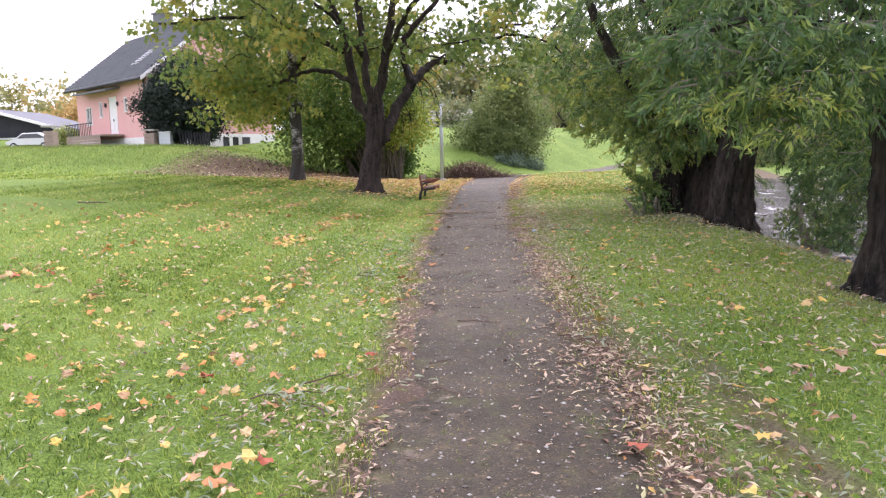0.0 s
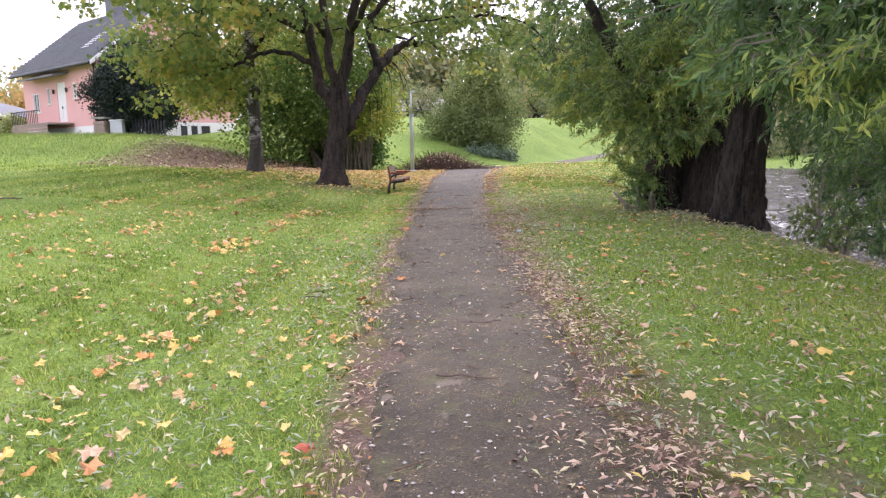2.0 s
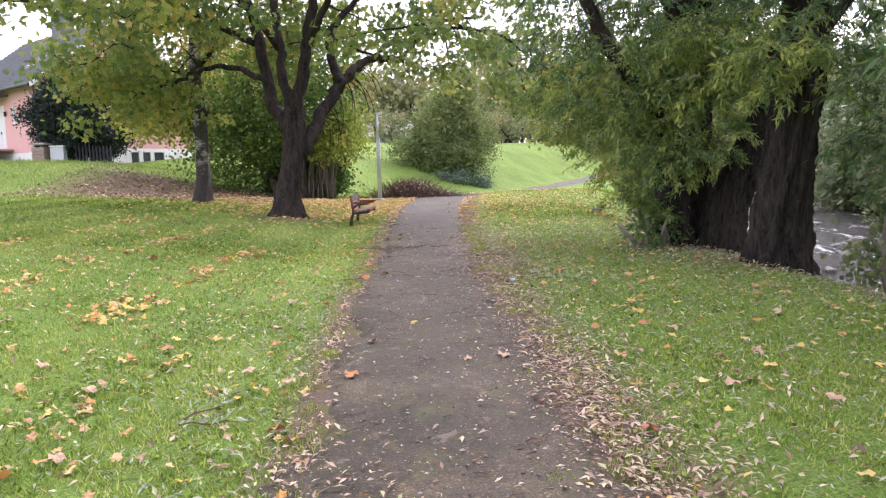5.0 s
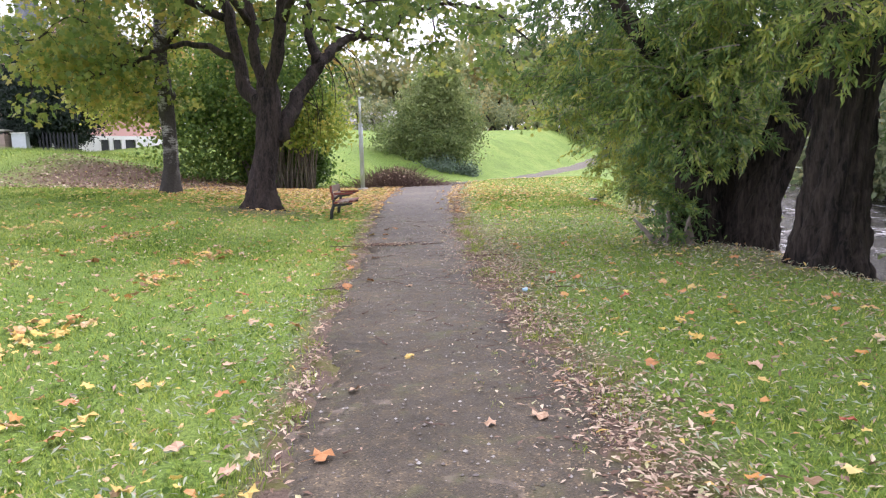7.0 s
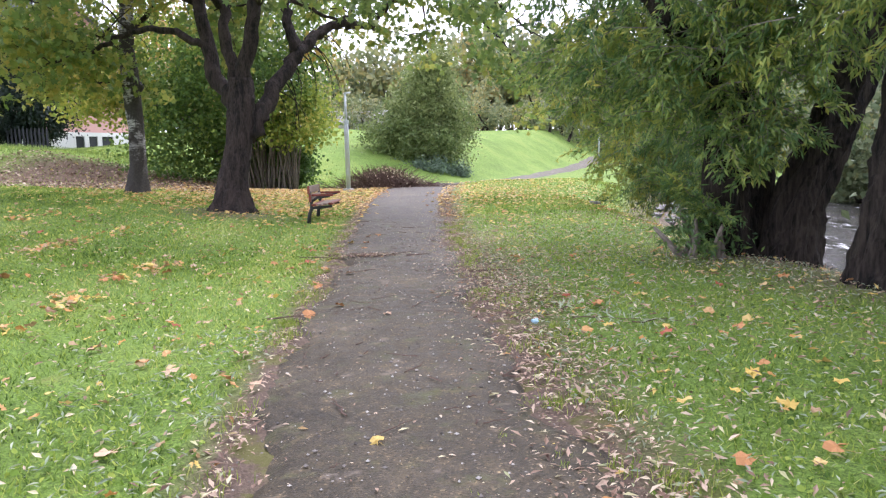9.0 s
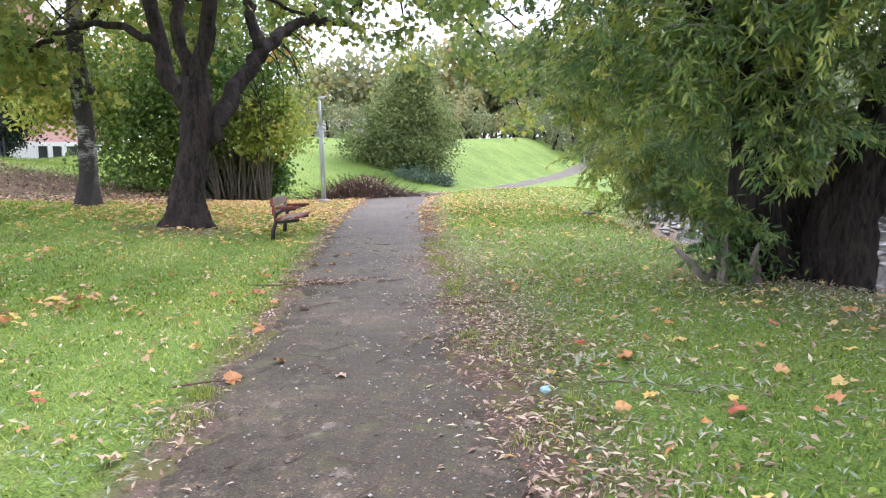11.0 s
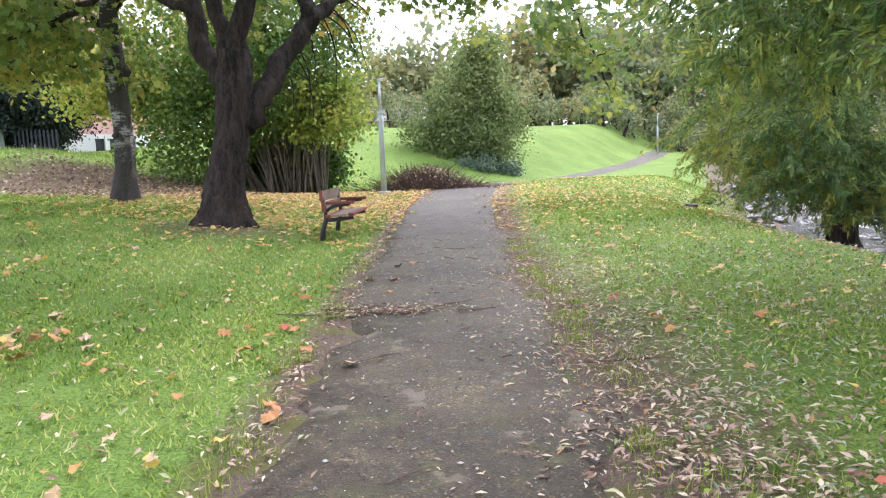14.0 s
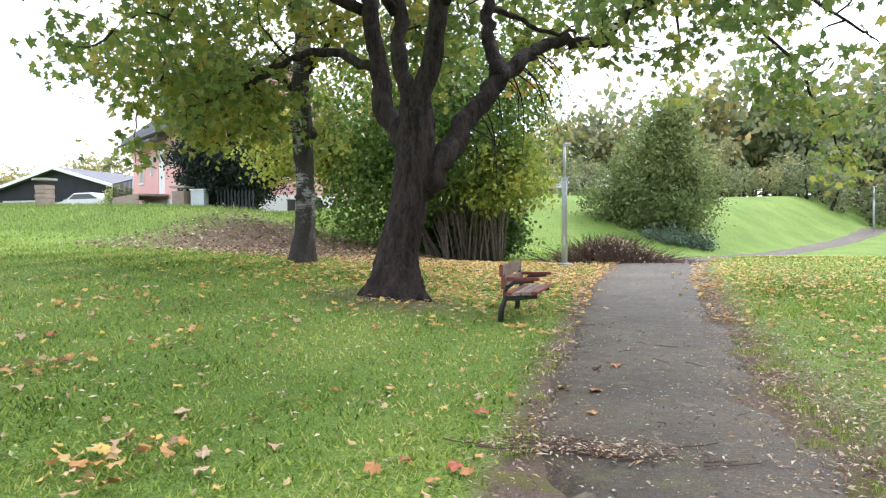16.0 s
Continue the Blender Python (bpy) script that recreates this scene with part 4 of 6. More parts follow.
def build_maple():
    b = np.array(MAPLE)
    t = thing("maple_tree", MAPLE, "large old maple with forked dark trunk and turning leaves", "tree")
    g = bole([b + (0.0, 0, -0.25), (-4.70, 26.68, 1.1), (-4.54, 26.85, 2.0), (-4.46, 27.0, 2.9), (-4.46, 27.1, 3.6)], [0.37, 0.325, 0.31, 0.33, 0.30], 32, 11, 0.05, 0.5)
    part("trunk", g, mat_bark, t, "dark ridged trunk", True, b)
    lines = [
        ([(-4.35, 26.9, 2.15), (-4.0, 27.3, 2.85), (-3.62, 28.2, 3.8), (-3.31, 28.75, 4.5), (-2.95, 29.6, 5.0), (-2.6, 30.3, 5.42)], 0.235, 0.13),
        ([(-2.6, 30.3, 5.42), (-2.1, 30.6, 5.56), (-1.4, 31.0, 5.54), (-1.0, 31.25, 6.1), (-0.7, 31.5, 6.6), (0.3, 32.2, 7.1), (1.6, 32.6, 7.3)], 0.13, 0.05),
        ([(-3.33, 28.7, 4.45), (-3.55, 29.1, 5.3), (-3.7, 29.4, 6.1), (-3.2, 29.6, 6.9), (-2.2, 29.8, 7.9), (-1.2, 30.0, 9.2)], 0.17, 0.06),
        ([(-3.65, 29.4, 6.0), (-3.1, 29.8, 5.95), (-2.6, 30.2, 5.65), (-1.9, 30.7, 5.8)], 0.07, 0.03),
        ([(-4.6, 27.0, 2.95), (-5.2, 27.4, 3.75), (-5.45, 27.6, 4.9), (-5.6, 27.7, 6.0), (-6.3, 27.6, 8.0), (-7.0, 27.4, 10)], 0.22, 0.09),
        ([(-4.6, 27.1, 3.4), (-4.75, 27.2, 4.6), (-4.9, 27.3, 6.2), (-5.2, 27.5, 8.2), (-5.3, 27.6, 11)], 0.17, 0.08),
        ([(-4.5, 27.05, 3.4), (-4.15, 27.0, 4.6), (-3.9, 26.9, 5.8), (-3.6, 26.8, 7.5), (-3.2, 26.5, 10)], 0.21, 0.09),
        ([(-5.4, 27.5, 4.5), (-6.4, 27.8, 5.0), (-7.5, 28.2, 5.05), (-8.6, 28.6, 4.6), (-9.8, 28.6, 4.3)], 0.10, 0.04),
        ([(-5.6, 27.7, 5.6), (-7.2, 26.6, 6.4), (-9.2, 25.4, 6.7), (-11.4, 24.4, 6.3)], 0.11, 0.03),
        ([(-3.9, 26.9, 5.4), (-3.0, 25.6, 6.6), (-1.8, 24.2, 7.4), (-0.4, 23, 7.6)], 0.11, 0.04),
        ([(-4.9, 27.2, 5.4), (-5.6, 25.6, 6.6), (-6.4, 23.8, 7.0)], 0.10, 0.04),
        ([(0.3, 32.2, 7.1), (2.0, 33.2, 6.4), (3.4, 33.9, 4.8), (4.1, 34.1, 3.2)], 0.06, 0.02),
        ([(-0.9, 31.4, 6.3), (0.8, 30.6, 6.6), (2.2, 29.8, 6.0), (3.2, 29.4, 5.0)], 0.07, 0.02),
        ([(-8.6, 28.6, 4.65), (-9.8, 29.4, 4.9), (-11.0, 30.4, 4.8), (-12.4, 31.4, 4.3)], 0.06, 0.02),
    ]
    limbs = []
    for pts, r0, r1 in lines:
        g = Geo()
        limbs.append(limb(g, pts, r0, r1, 12, 0.035, 0.09))
        part("limb", g, mat_bark, t, "", True, b)
    # dead hanging twigs under the right limb
    wood, crown = Geo(), Geo()
    for _ in range(14):
        a = limbs[0][rng.integers(8, len(limbs[0]))]
        e = a + (rng.uniform(0.1, 1.0), rng.uniform(-0.5, 0.5), -rng.uniform(0.6, 1.7))
        wood.tube(bend([a, (a + e) / 2 + (0.2, 0, 0.15), e], 3), np.linspace(0.018, 0.006, 7), 4)

    def keep(p):
        under = 4.5 + 0.045 * (p[:, 0] + 4.5) ** 2 * 0.1 + 0.5 * np.sin(p[:, 0] * 1.1) * np.sin(p[:, 1] * 0.9)
        hollow = ((p[:, 0] + 4.2) / 3.1) ** 2 + ((p[:, 1] - 27.2) / 4.2) ** 2 + ((p[:, 2] - 4) / 2.9) ** 2 > 1
        return (p[:, 2] > under) & hollow
    cl = crown_clusters((-4.6, 27.8, 7.4), (8.2, 7.6, 5.4), 560, keep)
    low = []
    for i in range(95):
        a = limbs[[7, 8, 11, 12, 1][i % 5]]
        low.append(a[rng.integers(len(a) // 3, len(a))] + rng.standard_normal(3) * (0.55, 0.7, 0.4))
    droop = np.array((-10.9, 30.6, 4.55)) + rng.standard_normal((42, 3)) * (1.15, 1.3, 0.6)
    cl = np.concatenate([cl, np.array(low)])
    thin = (cl[:, 0] < -6.3) & (cl[:, 0] > -8.6) & (cl[:, 2] < 6.0) & (cl[:, 1] > 25)
    thin |= (cl[:, 0] > -3.2) & (rng.random(len(cl)) < 0.42)
    thin |= (cl[:, 0] < -8) & (cl[:, 2] > 5.4) & (rng.random(len(cl)) < 0.5)
    thin |= (cl[:, 0] > -4) & (cl[:, 0] < 0.5) & (cl[:, 2] < 6.6) & (rng.random(len(cl)) < 0.55)
    thin |= (rng.random(len(cl)) < 0.08)
    cl = np.concatenate([cl[~thin], droop[droop[:, 2] > 3.0]])
    tint = 0.02 + 0.20 * (np.sin(cl[:, 0] * 0.8 + 1) * np.sin(cl[:, 2] * 1.1 + cl[:, 1] * 0.4) > 0.35) + 0.12 * rng.random(len(cl)) + 0.10 * np.exp(-((cl[:, 0] - 3.0) ** 2 + (cl[:, 2] - 4.5) ** 2) / 5) + 0.10 * np.exp(-((cl[:, 0] + 8.0) ** 2 + (cl[:, 2] - 6.2) ** 2) / 3) + 0.10 * np.exp(-((cl[:, 1] - 32) ** 2) / 6) 
    tint = np.where(cl[:, 0] > 0.5, 0.5 * tint, tint)
    near_droop = np.exp(-((cl[:, 0] + 11) ** 2 + (cl[:, 1] - 30.6) ** 2 + (cl[:, 2] - 4) ** 2) / 9)
    tint = tint * (1 - near_droop) + 0.27 * near_droop
    sprays(crown, wood, cl, 66, 0.185, 0.40, tint, PALMATE, PALMATE_F, limbs, 0.03)
    part("branchwork", wood, mat_bark, t, "thin dark branches", False, b)
    part("crown", crown, mat_maple, t, "green leaves turning yellow and orange", False, b)


build_maple()


def build_birch():
    b = np.array(spot(-8.88, 31.4, -0.06))
    t = thing("birch_tree", tuple(b), "old birch with rough black and white bark", "tree")
    g = bole([b + (0, 0, -0.15), b + (0.08, 0, 0.8), b + (0.12, 0, 2.0), b + (0.05, 0, 3.4), b + (0.0, 0, 4.4), b + (0.1, 0.1, 6.4), b + (0.2, 0.2, 9.5)], [0.25, 0.235, 0.225, 0.25, 0.22, 0.18, 0.08], 24, 7, 0.06, 0.5)
    for k, (z, a, r) in enumerate(((3.3, 0.3, 0.16), (3.55, 3.4, 0.15), (2.9, 5.0, 0.12), (3.8, 1.5, 0.13), (1.7, 4.4, 0.08))):
        c = b + (0.07 + 0.22 * math.cos(a), 0.22 * math.sin(a), z)
        g.tube([c + (0, 0, -r), c, c + (0, 0, r)], [0.4 * r, r, 0.35 * r], 9, 0.12)
    part("trunk", g, mat_birch, t, "black and white cracked bark", True, b)
    limbs = []
    for pts in ([b + (0, 0, 4.2), b + (-0.6, -0.1, 4.85), b + (-1.5, -0.3, 5.0), b + (-2.6, -0.5, 4.7)], [b + (0, 0, 4.6), b + (0.7, 0.2, 5.6), b + (1.4, 0.6, 7.0)], [b + (0.1, 0, 6.0), b + (-1.0, 0.8, 7.4), b + (-2.4, 1.4, 8.2)]):
        g = Geo()
        limbs.append(limb(g, pts, 0.1, 0.03, 8))
        part("limb", g, mat_bark, t, "", True, b)
    crown, wood = Geo(), Geo()
    cl = crown_clusters((-9.4, 33.0, 8.2), (3.6, 3.4, 3.6), 110, lambda p: p[:, 2] > 5.4)
    sprays(crown, wood, cl, 70, 0.11, 0.4, 0.35 + 0.2 * rng.random(len(cl)), limbs=limbs)
    part("branchwork", wood, mat_bark, t, "thin dark branches", False, b)
    part("crown", crown, mat_hazel, t, "yellow-green leaves", False, b)


build_birch()


def strands(geo, wood, starts, lengths, per, size, lean, tint, floor_gap=0.25):
    """Hanging willow shoots: each falls from its start, bent outwards, set with narrow leaves."""
    for s, ln, ti in zip(starts, lengths, tint):
        out = lean + rng.standard_normal(3) * 0.75
        out[2] = 0.1 + 0.5 * rng.random()
        ln = 0.8 * ln
        u = np.linspace(0, 1, 6)[:, None]
        p = s + out * ln * 0.7 * u + np.array([0, 0, -0.62]) * ln * u**2 + 0.02 * rng.standard_normal((6, 3))
        low = lie(p[:, 0], p[:, 1]) + floor_gap + np.where((p[:, 1] > 17.3) & (p[:, 1] < 26), 0.8 * np.maximum(0, 4.5 - p[:, 0]), 0)
        p[:, 2] = np.maximum(p[:, 2], low)
        wood.tube(p, np.linspace(0.009, 0.003, 6), 3)
        w = rng.random(per) ** 0.7 * 5
        i = np.minimum(w.astype(int), 4)
        fr = (w - i)[:, None]
        at = p[i] * (1 - fr) + p[i + 1] * fr + 0.035 * rng.standard_normal((per, 3))
        d = p[i + 1] - p[i]
        d = d / (np.linalg.norm(d, axis=1, keepdims=True) + 1e-6)
        leaves(geo, at, size * rng.uniform(0.65, 1.3, per), SLIM * (1.35, 1, 1), SLIM_F, d * 0.7, np.clip(ti + 0.06 * rng.standard_normal(per), 0, 1), 1.0)


def willow(base, label, trunks, limb_lines, hang, group="willows on the river bank"):
    b = np.array(base)
    t = thing("willow_tree", tuple(b), label, "tree", group)
    limbs = []
    for pts, radii in trunks:
        g = bole([np.array(p) for p in pts], radii, 34, 11, 0.11, 0.4)
        part("trunk", g, mat_willow_bark, t, "deeply furrowed dark trunk", True, b)
    for pts, r0, r1 in limb_lines:
        g = Geo()
        limbs.append(limb(g, pts, r0, r1, 10, 0.02, 0.06))
        part("limb", g, mat_willow_bark, t, "", True, b)
    crown, wood = Geo(), Geo()
    for centre, radii, count, ln, per, size, lean, ti in hang:
        d = rng.standard_normal((count, 3))
        d /= np.linalg.norm(d, axis=1, keepdims=True)
        p = np.asarray(centre) + d * np.asarray(radii) * (rng.random((count, 1)) ** 0.4)
        ol = (p - np.asarray(centre)) * 0.25 + np.asarray(lean)
        for q, o in zip(p, ol):
            strands(crown, wood, [q], [rng.uniform(*ln)], per, size, o, [ti + 0.32 * rng.random() ** 2])
    part("branchwork", wood, mat_stem, t, "thin hanging shoots", False, b)
    part("crown", crown, mat_willow, t, "narrow green willow leaves", False, b)


willow(spot(5.0, 19.2), "thick willow with dark trunks and hanging green leaves",
       [([(4.55, 19.4, -0.4), (4.5, 19.4, 1.0), (4.5, 19.4, 2.6), (4.6, 19.6, 5.0), (4.8, 20, 8)], [0.40, 0.33, 0.28, 0.24, 0.12]),
        ([(5.2, 19.1, -0.6), (5.35, 19.1, 0.6), (5.8, 19.1, 1.6), (6.25, 19.2, 2.6), (6.9, 19.4, 5.0), (7.2, 19.6, 8)], [0.45, 0.36, 0.32, 0.30, 0.22, 0.1]),
        ([(4.9, 19.5, -0.5), (4.95, 19.6, 1.0), (5.1, 19.8, 3.0), (5.3, 20.3, 6.5)], [0.36, 0.3, 0.25, 0.15])],
       [([(4.5, 19.4, 2.2), (4.0, 19.3, 2.9), (3.3, 19.2, 3.6), (2.7, 19.1, 4.6), (2.2, 19.0, 6.0)], 0.2, 0.09), ([(4.6, 19.5, 4.5), (3.6, 20.6, 6.0), (2.8, 21.6, 7.0)], 0.13, 0.05),
        ([(6.3, 19.2, 2.8), (7.4, 18.6, 4.5), (8.4, 18.2, 6.0)], 0.14, 0.05)],
       [((3.8, 20.2, 4.4), (1.9, 2.5, 2.2), 310, (0.7, 1.9), 62, 0.13, (-0.1, 0, 0), 0.12),
        ((3.3, 20.8, 3.0), (1.3, 2.0, 1.1), 180, (0.5, 1.3), 62, 0.12, (-0.2, 0, 0), 0.33),
        ((5.6, 19.6, 6.0), (2.9, 3.0, 2.5), 270, (0.8, 2.2), 55, 0.14, (0, 0, 0), 0.1),
        ((4.6, 18.9, 2.0), (1.0, 0.8, 0.6), 45, (0.4, 1.2), 45, 0.12, (0, -0.3, 0), 0.22),
        ((3.9, 18.9, 0.7), (0.45, 0.4, 0.3), 26, (0.4, 0.8), 45, 0.12, (-0.3, -0.3, 0), 0.2),
        ((4.35, 18.3, 1.6), (0.6, 0.4, 0.5), 34, (0.3, 0.8), 42, 0.12, (-0.1, -0.3, 0), 0.2),
        ((4.3, 18.5, 2.9), (1.4, 1.1, 1.4), 190, (0.5, 1.2), 50, 0.13, (-0.1, -0.2, 0), 0.25)])
willow(spot(5.25, 16.6), "broad old willow with furrowed trunk above the water",
       [([(5.2, 16.6, -0.5), (5.25, 16.6, 0.6), (5.38, 16.6, 1.6), (5.5, 16.6, 3.0), (5.7, 16.6, 6), (5.9, 16.6, 9)], [0.44, 0.40, 0.35, 0.36, 0.25, 0.1])],
       [([(5.5, 16.6, 3.2), (5.0, 16.0, 4.6), (4.2, 15.4, 6.0), (3.6, 15, 7)], 0.17, 0.06), ([(5.55, 16.6, 3.6), (6.6, 16.9, 5), (7.8, 17.2, 6.6)], 0.16, 0.06)],
       [((5.2, 16.2, 6.0), (2.6, 2.8, 2.2), 330, (0.8, 2.2), 55, 0.13, (0, 0, 0), 0.12),
        ((6.3, 14.0, 4.5), (1.8, 2.6, 2.2), 260, (0.8, 2.2), 55, 0.13, (0, 0, 0), 0.05),
        ((6.7, 15.2, 1.9), (0.9, 1.7, 1.0), 130, (0.6, 1.5), 50, 0.12, (0, 0, 0), 0.04),
        ((4.9, 15.7, 3.1), (0.9, 0.7, 0.7), 60, (0.5, 1.1), 45, 0.13, (-0.1, -0.2, 0), 0.28),
        ((4.6, 17.2, 3.4), (0.9, 0.9, 0.9), 60, (0.6, 1.5), 50, 0.13, (0, 0, 0), 0.3)])
willow(spot(4.62, 8.5), "rough willow with low sweeping leafy branches",
       [([(4.6, 8.5, -0.4), (4.62, 8.5, 0.7), (4.6, 8.5, 2.0), (4.75, 8.6, 4), (5.0, 8.8, 7)], [0.46, 0.38, 0.36, 0.3, 0.12])],
       [([(4.6, 8.5, 2.1), (3.9, 8.3, 2.7), (3.0, 8.0, 2.9), (2.2, 7.6, 2.7)], 0.09, 0.025), ([(4.6, 8.5, 2.6), (3.9, 9.3, 3.4), (2.9, 9.9, 3.6)], 0.09, 0.03), ([(4.7, 8.5, 3.0), (4.2, 7.2, 3.8), (3.4, 6.4, 3.9)], 0.08, 0.03)],
       # tints near zero here carry the canopy's shade in the leaf colour
       [((3.1, 7.9, 2.6), (1.5, 1.4, 0.75), 210, (0.3, 0.9), 44, 0.115, (-0.3, -0.15, 0), 0.06),
        ((2.6, 7.2, 2.0), (0.7, 0.8, 0.35), 40, (0.3, 0.6), 40, 0.095, (-0.2, -0.3, 0), 0.26),
        ((4.0, 8.8, 4.2), (2.3, 2.4, 1.2), 200, (0.5, 1.4), 45, 0.12, (-0.1, 0, 0), 0.04),
        ((5.9, 12.3, 0.8), (0.9, 1.2, 0.9), 120, (0.4, 1.0), 40, 0.11, (-0.1, -0.1, 0), 0.02),
        ((5.7, 11.6, 2.1), (1.2, 1.5, 1.2), 150, (0.4, 1.0), 45, 0.12, (-0.1, -0.1, 0), 0.12),
        # high crown above the view, added to shade the branches below
        ((4.6, 9.0, 7.0), (3.2, 3.8, 2.2), 330, (0.7, 1.8), 45, 0.15, (0, 0, 0), 0.08)])
willow(spot(9.0, 31.5), "yellow-green weeping willow hanging over the river",
       [([(10.4, 33.4, -2.1), (10.2, 33.2, 0), (9.6, 32.6, 2.0), (8.9, 31.8, 6)], [0.4, 0.32, 0.28, 0.12])],
       [([(9.5, 32.5, 2.2), (8.4, 31.6, 3.6), (7.0, 30.6, 4.6), (6.4, 30.4, 5)], 0.14, 0.05), ([(8.8, 31.6, 3), (9.6, 32.4, 4.5), (10.6, 33, 5.4)], 0.13, 0.05)],
       [((8.0, 31.2, 4.0), (2.4, 3.0, 2.4), 350, (1.2, 2.6), 50, 0.16, (-0.1, 0, 0), 0.28),
        ((7.4, 31.2, 1.5), (1.7, 2.0, 1.4), 210, (0.9, 1.9), 50, 0.16, (-0.1, 0, 0), 0.55),
        ((8.3, 29.6, 0.9), (1.2, 1.4, 1.2), 150, (0.9, 1.7), 50, 0.16, (-0.1, 0, 0), 0.42),
        ((7.1, 28.7, 1.5), (1.3, 1.3, 1.2), 150, (0.8, 1.7), 50, 0.14, (-0.1, 0, 0), 0.18),
        ((8.7, 29.3, 0.7), (1.0, 1.2, 1.1), 110, (0.8, 1.6), 50, 0.14, (0.1, 0, 0), 0.15),
        ((9.6, 29.6, 6.2), (2.4, 2.6, 2.4), 210, (0.9, 2.2), 48, 0.17, (0, 0, 0), 0.03),
        ((9.8, 32.0, 4.8), (2.6, 3.2, 3.0), 200, (1.2, 3.2), 45, 0.18, (0, 0, 0), 0.25)])


def lumpy(centre, radii, lumps, per, size, spread, tint, shape=BROAD, faces=BROAD_F, geo=None, low=None):
    """Foliage of a dense shrub: leaves over many small mounds set over an ellipsoid."""
    g = geo or Geo()
    c, r = np.asarray(centre, float), np.asarray(radii, float)
    d = rng.standard_normal((lumps, 3))
    d /= np.linalg.norm(d, axis=1, keepdims=True)
    p = c + d * r * rng.uniform(0.5, 1.0, (lumps, 1)) * (1 + 0.13 * np.sin(4 * np.arctan2(d[:, 1], d[:, 0]) + 5 * d[:, 2]))[:, None]
    off = rng.standard_normal((lumps, per, 3)) * (spread * rng.uniform(0.55, 1.5, lumps))[:, None, None]
    pos = (p[:, None] + off).reshape(-1, 3)
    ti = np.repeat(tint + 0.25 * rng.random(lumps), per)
    ok = pos[:, 2] > lie(pos[:, 0], pos[:, 1]) + 0.05
    if low is not None:
        ok &= pos[:, 2] > low(pos)
    leaves(g, pos[ok], size * rng.uniform(0.7, 1.3, ok.sum()), shape, faces, None, np.clip(ti[ok], 0, 1))
    return g


def build_hazel():
    b = np.array(spot(-7.3, 41.4))
    t = thing("hazel_shrub", tuple(b), "tall many-stemmed hazel with dark leafy crown", "shrub")
    for i in range(84):
        right = i % 3 == 2
        x = rng.uniform(-0.25, 0.3) if right else rng.uniform(-0.85, 0.75)
        s = np.array(spot(b[0] + (1.45 if right else 0.3) + x, b[1] + rng.uniform(-0.4, 0.5), -0.05))
        e = s + (x * rng.uniform(0.9, 2.0) + rng.normal(0, 0.3), rng.normal(0, 0.6), rng.uniform(2.4, 5.2))
        m = s + (e - s) * 0.45 + (-x * rng.uniform(0.0, 0.35), 0, 0.15)
        g = Geo().tube(bend([s, m, e], 3, 0.02), np.linspace(rng.uniform(0.018, 0.055), 0.01, 7), 6)
        part("stem", g, mat_hazel_stem, t, "" if i else "grey-brown stem", True, b)
    g = lumpy((-7.8, 41.6, 4.6), (4.0, 2.2, 2.9), 230, 60, 0.15, 0.46, 0.03, low=lambda p: b[2] + 2.55 - 0.6 * np.abs(p[:, 0] + 7.0) * (p[:, 0] < -7) + 0.45 * np.sin(2.3 * p[:, 0]) * np.sin(5 * p[:, 1]))
    lumpy((-6.8, 42.3, 7.3), (3.4, 2.0, 2.3), 150, 52, 0.15, 0.5, 0.12, geo=g)
    lumpy((-10.6, 41.0, 2.7), (2.1, 1.6, 2.2), 80, 50, 0.15, 0.5, 0.05, geo=g)
    # low leaves at the darkest tint: the stems' shaded hollow painted in as colour
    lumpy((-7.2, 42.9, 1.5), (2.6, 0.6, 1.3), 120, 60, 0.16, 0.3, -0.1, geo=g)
    lumpy((-5.4, 41.2, 3.4), (1.7, 1.6, 1.7), 75, 60, 0.15, 0.36, 0.4, geo=g, low=lambda p: b[2] + 2.0 + 0.5 * np.sin(2.9 * p[:, 0]) * np.sin(4 * p[:, 1]))
    lumpy((-11.6, 42.0, 5.6), (2.4, 1.6, 2.8), 110, 52, 0.16, 0.46, 0.18, geo=g, low=lambda p: b[2] + 0.9 + 0.4 * np.sin(2.1 * p[:, 0]))
    lumpy((-14.2, 41.4, 5.0), (2.2, 1.4, 1.6), 80, 52, 0.17, 0.42, 0.5, geo=g, low=lambda p: b[2] + 2.6 + 0.5 * np.sin(2.1 * p[:, 0]))
    for k in range(5):
        e = np.array((-13.2 - 0.6 * k, 41.4, 4.6 + 0.4 * (k % 2)))
        a = Geo().tube(bend([b + (-0.6 - 0.15 * k, 0.2, -0.05), b + (-2.6, 0.3, 3.0 + 0.2 * k), e], 4, 0.03), np.linspace(0.05, 0.015, 9), 6)
        part("stem", a, mat_hazel_stem, t, "", True, b)
    part("crown", g, mat_hazel, t, "dark green to yellow leaves", False, b)


build_hazel()


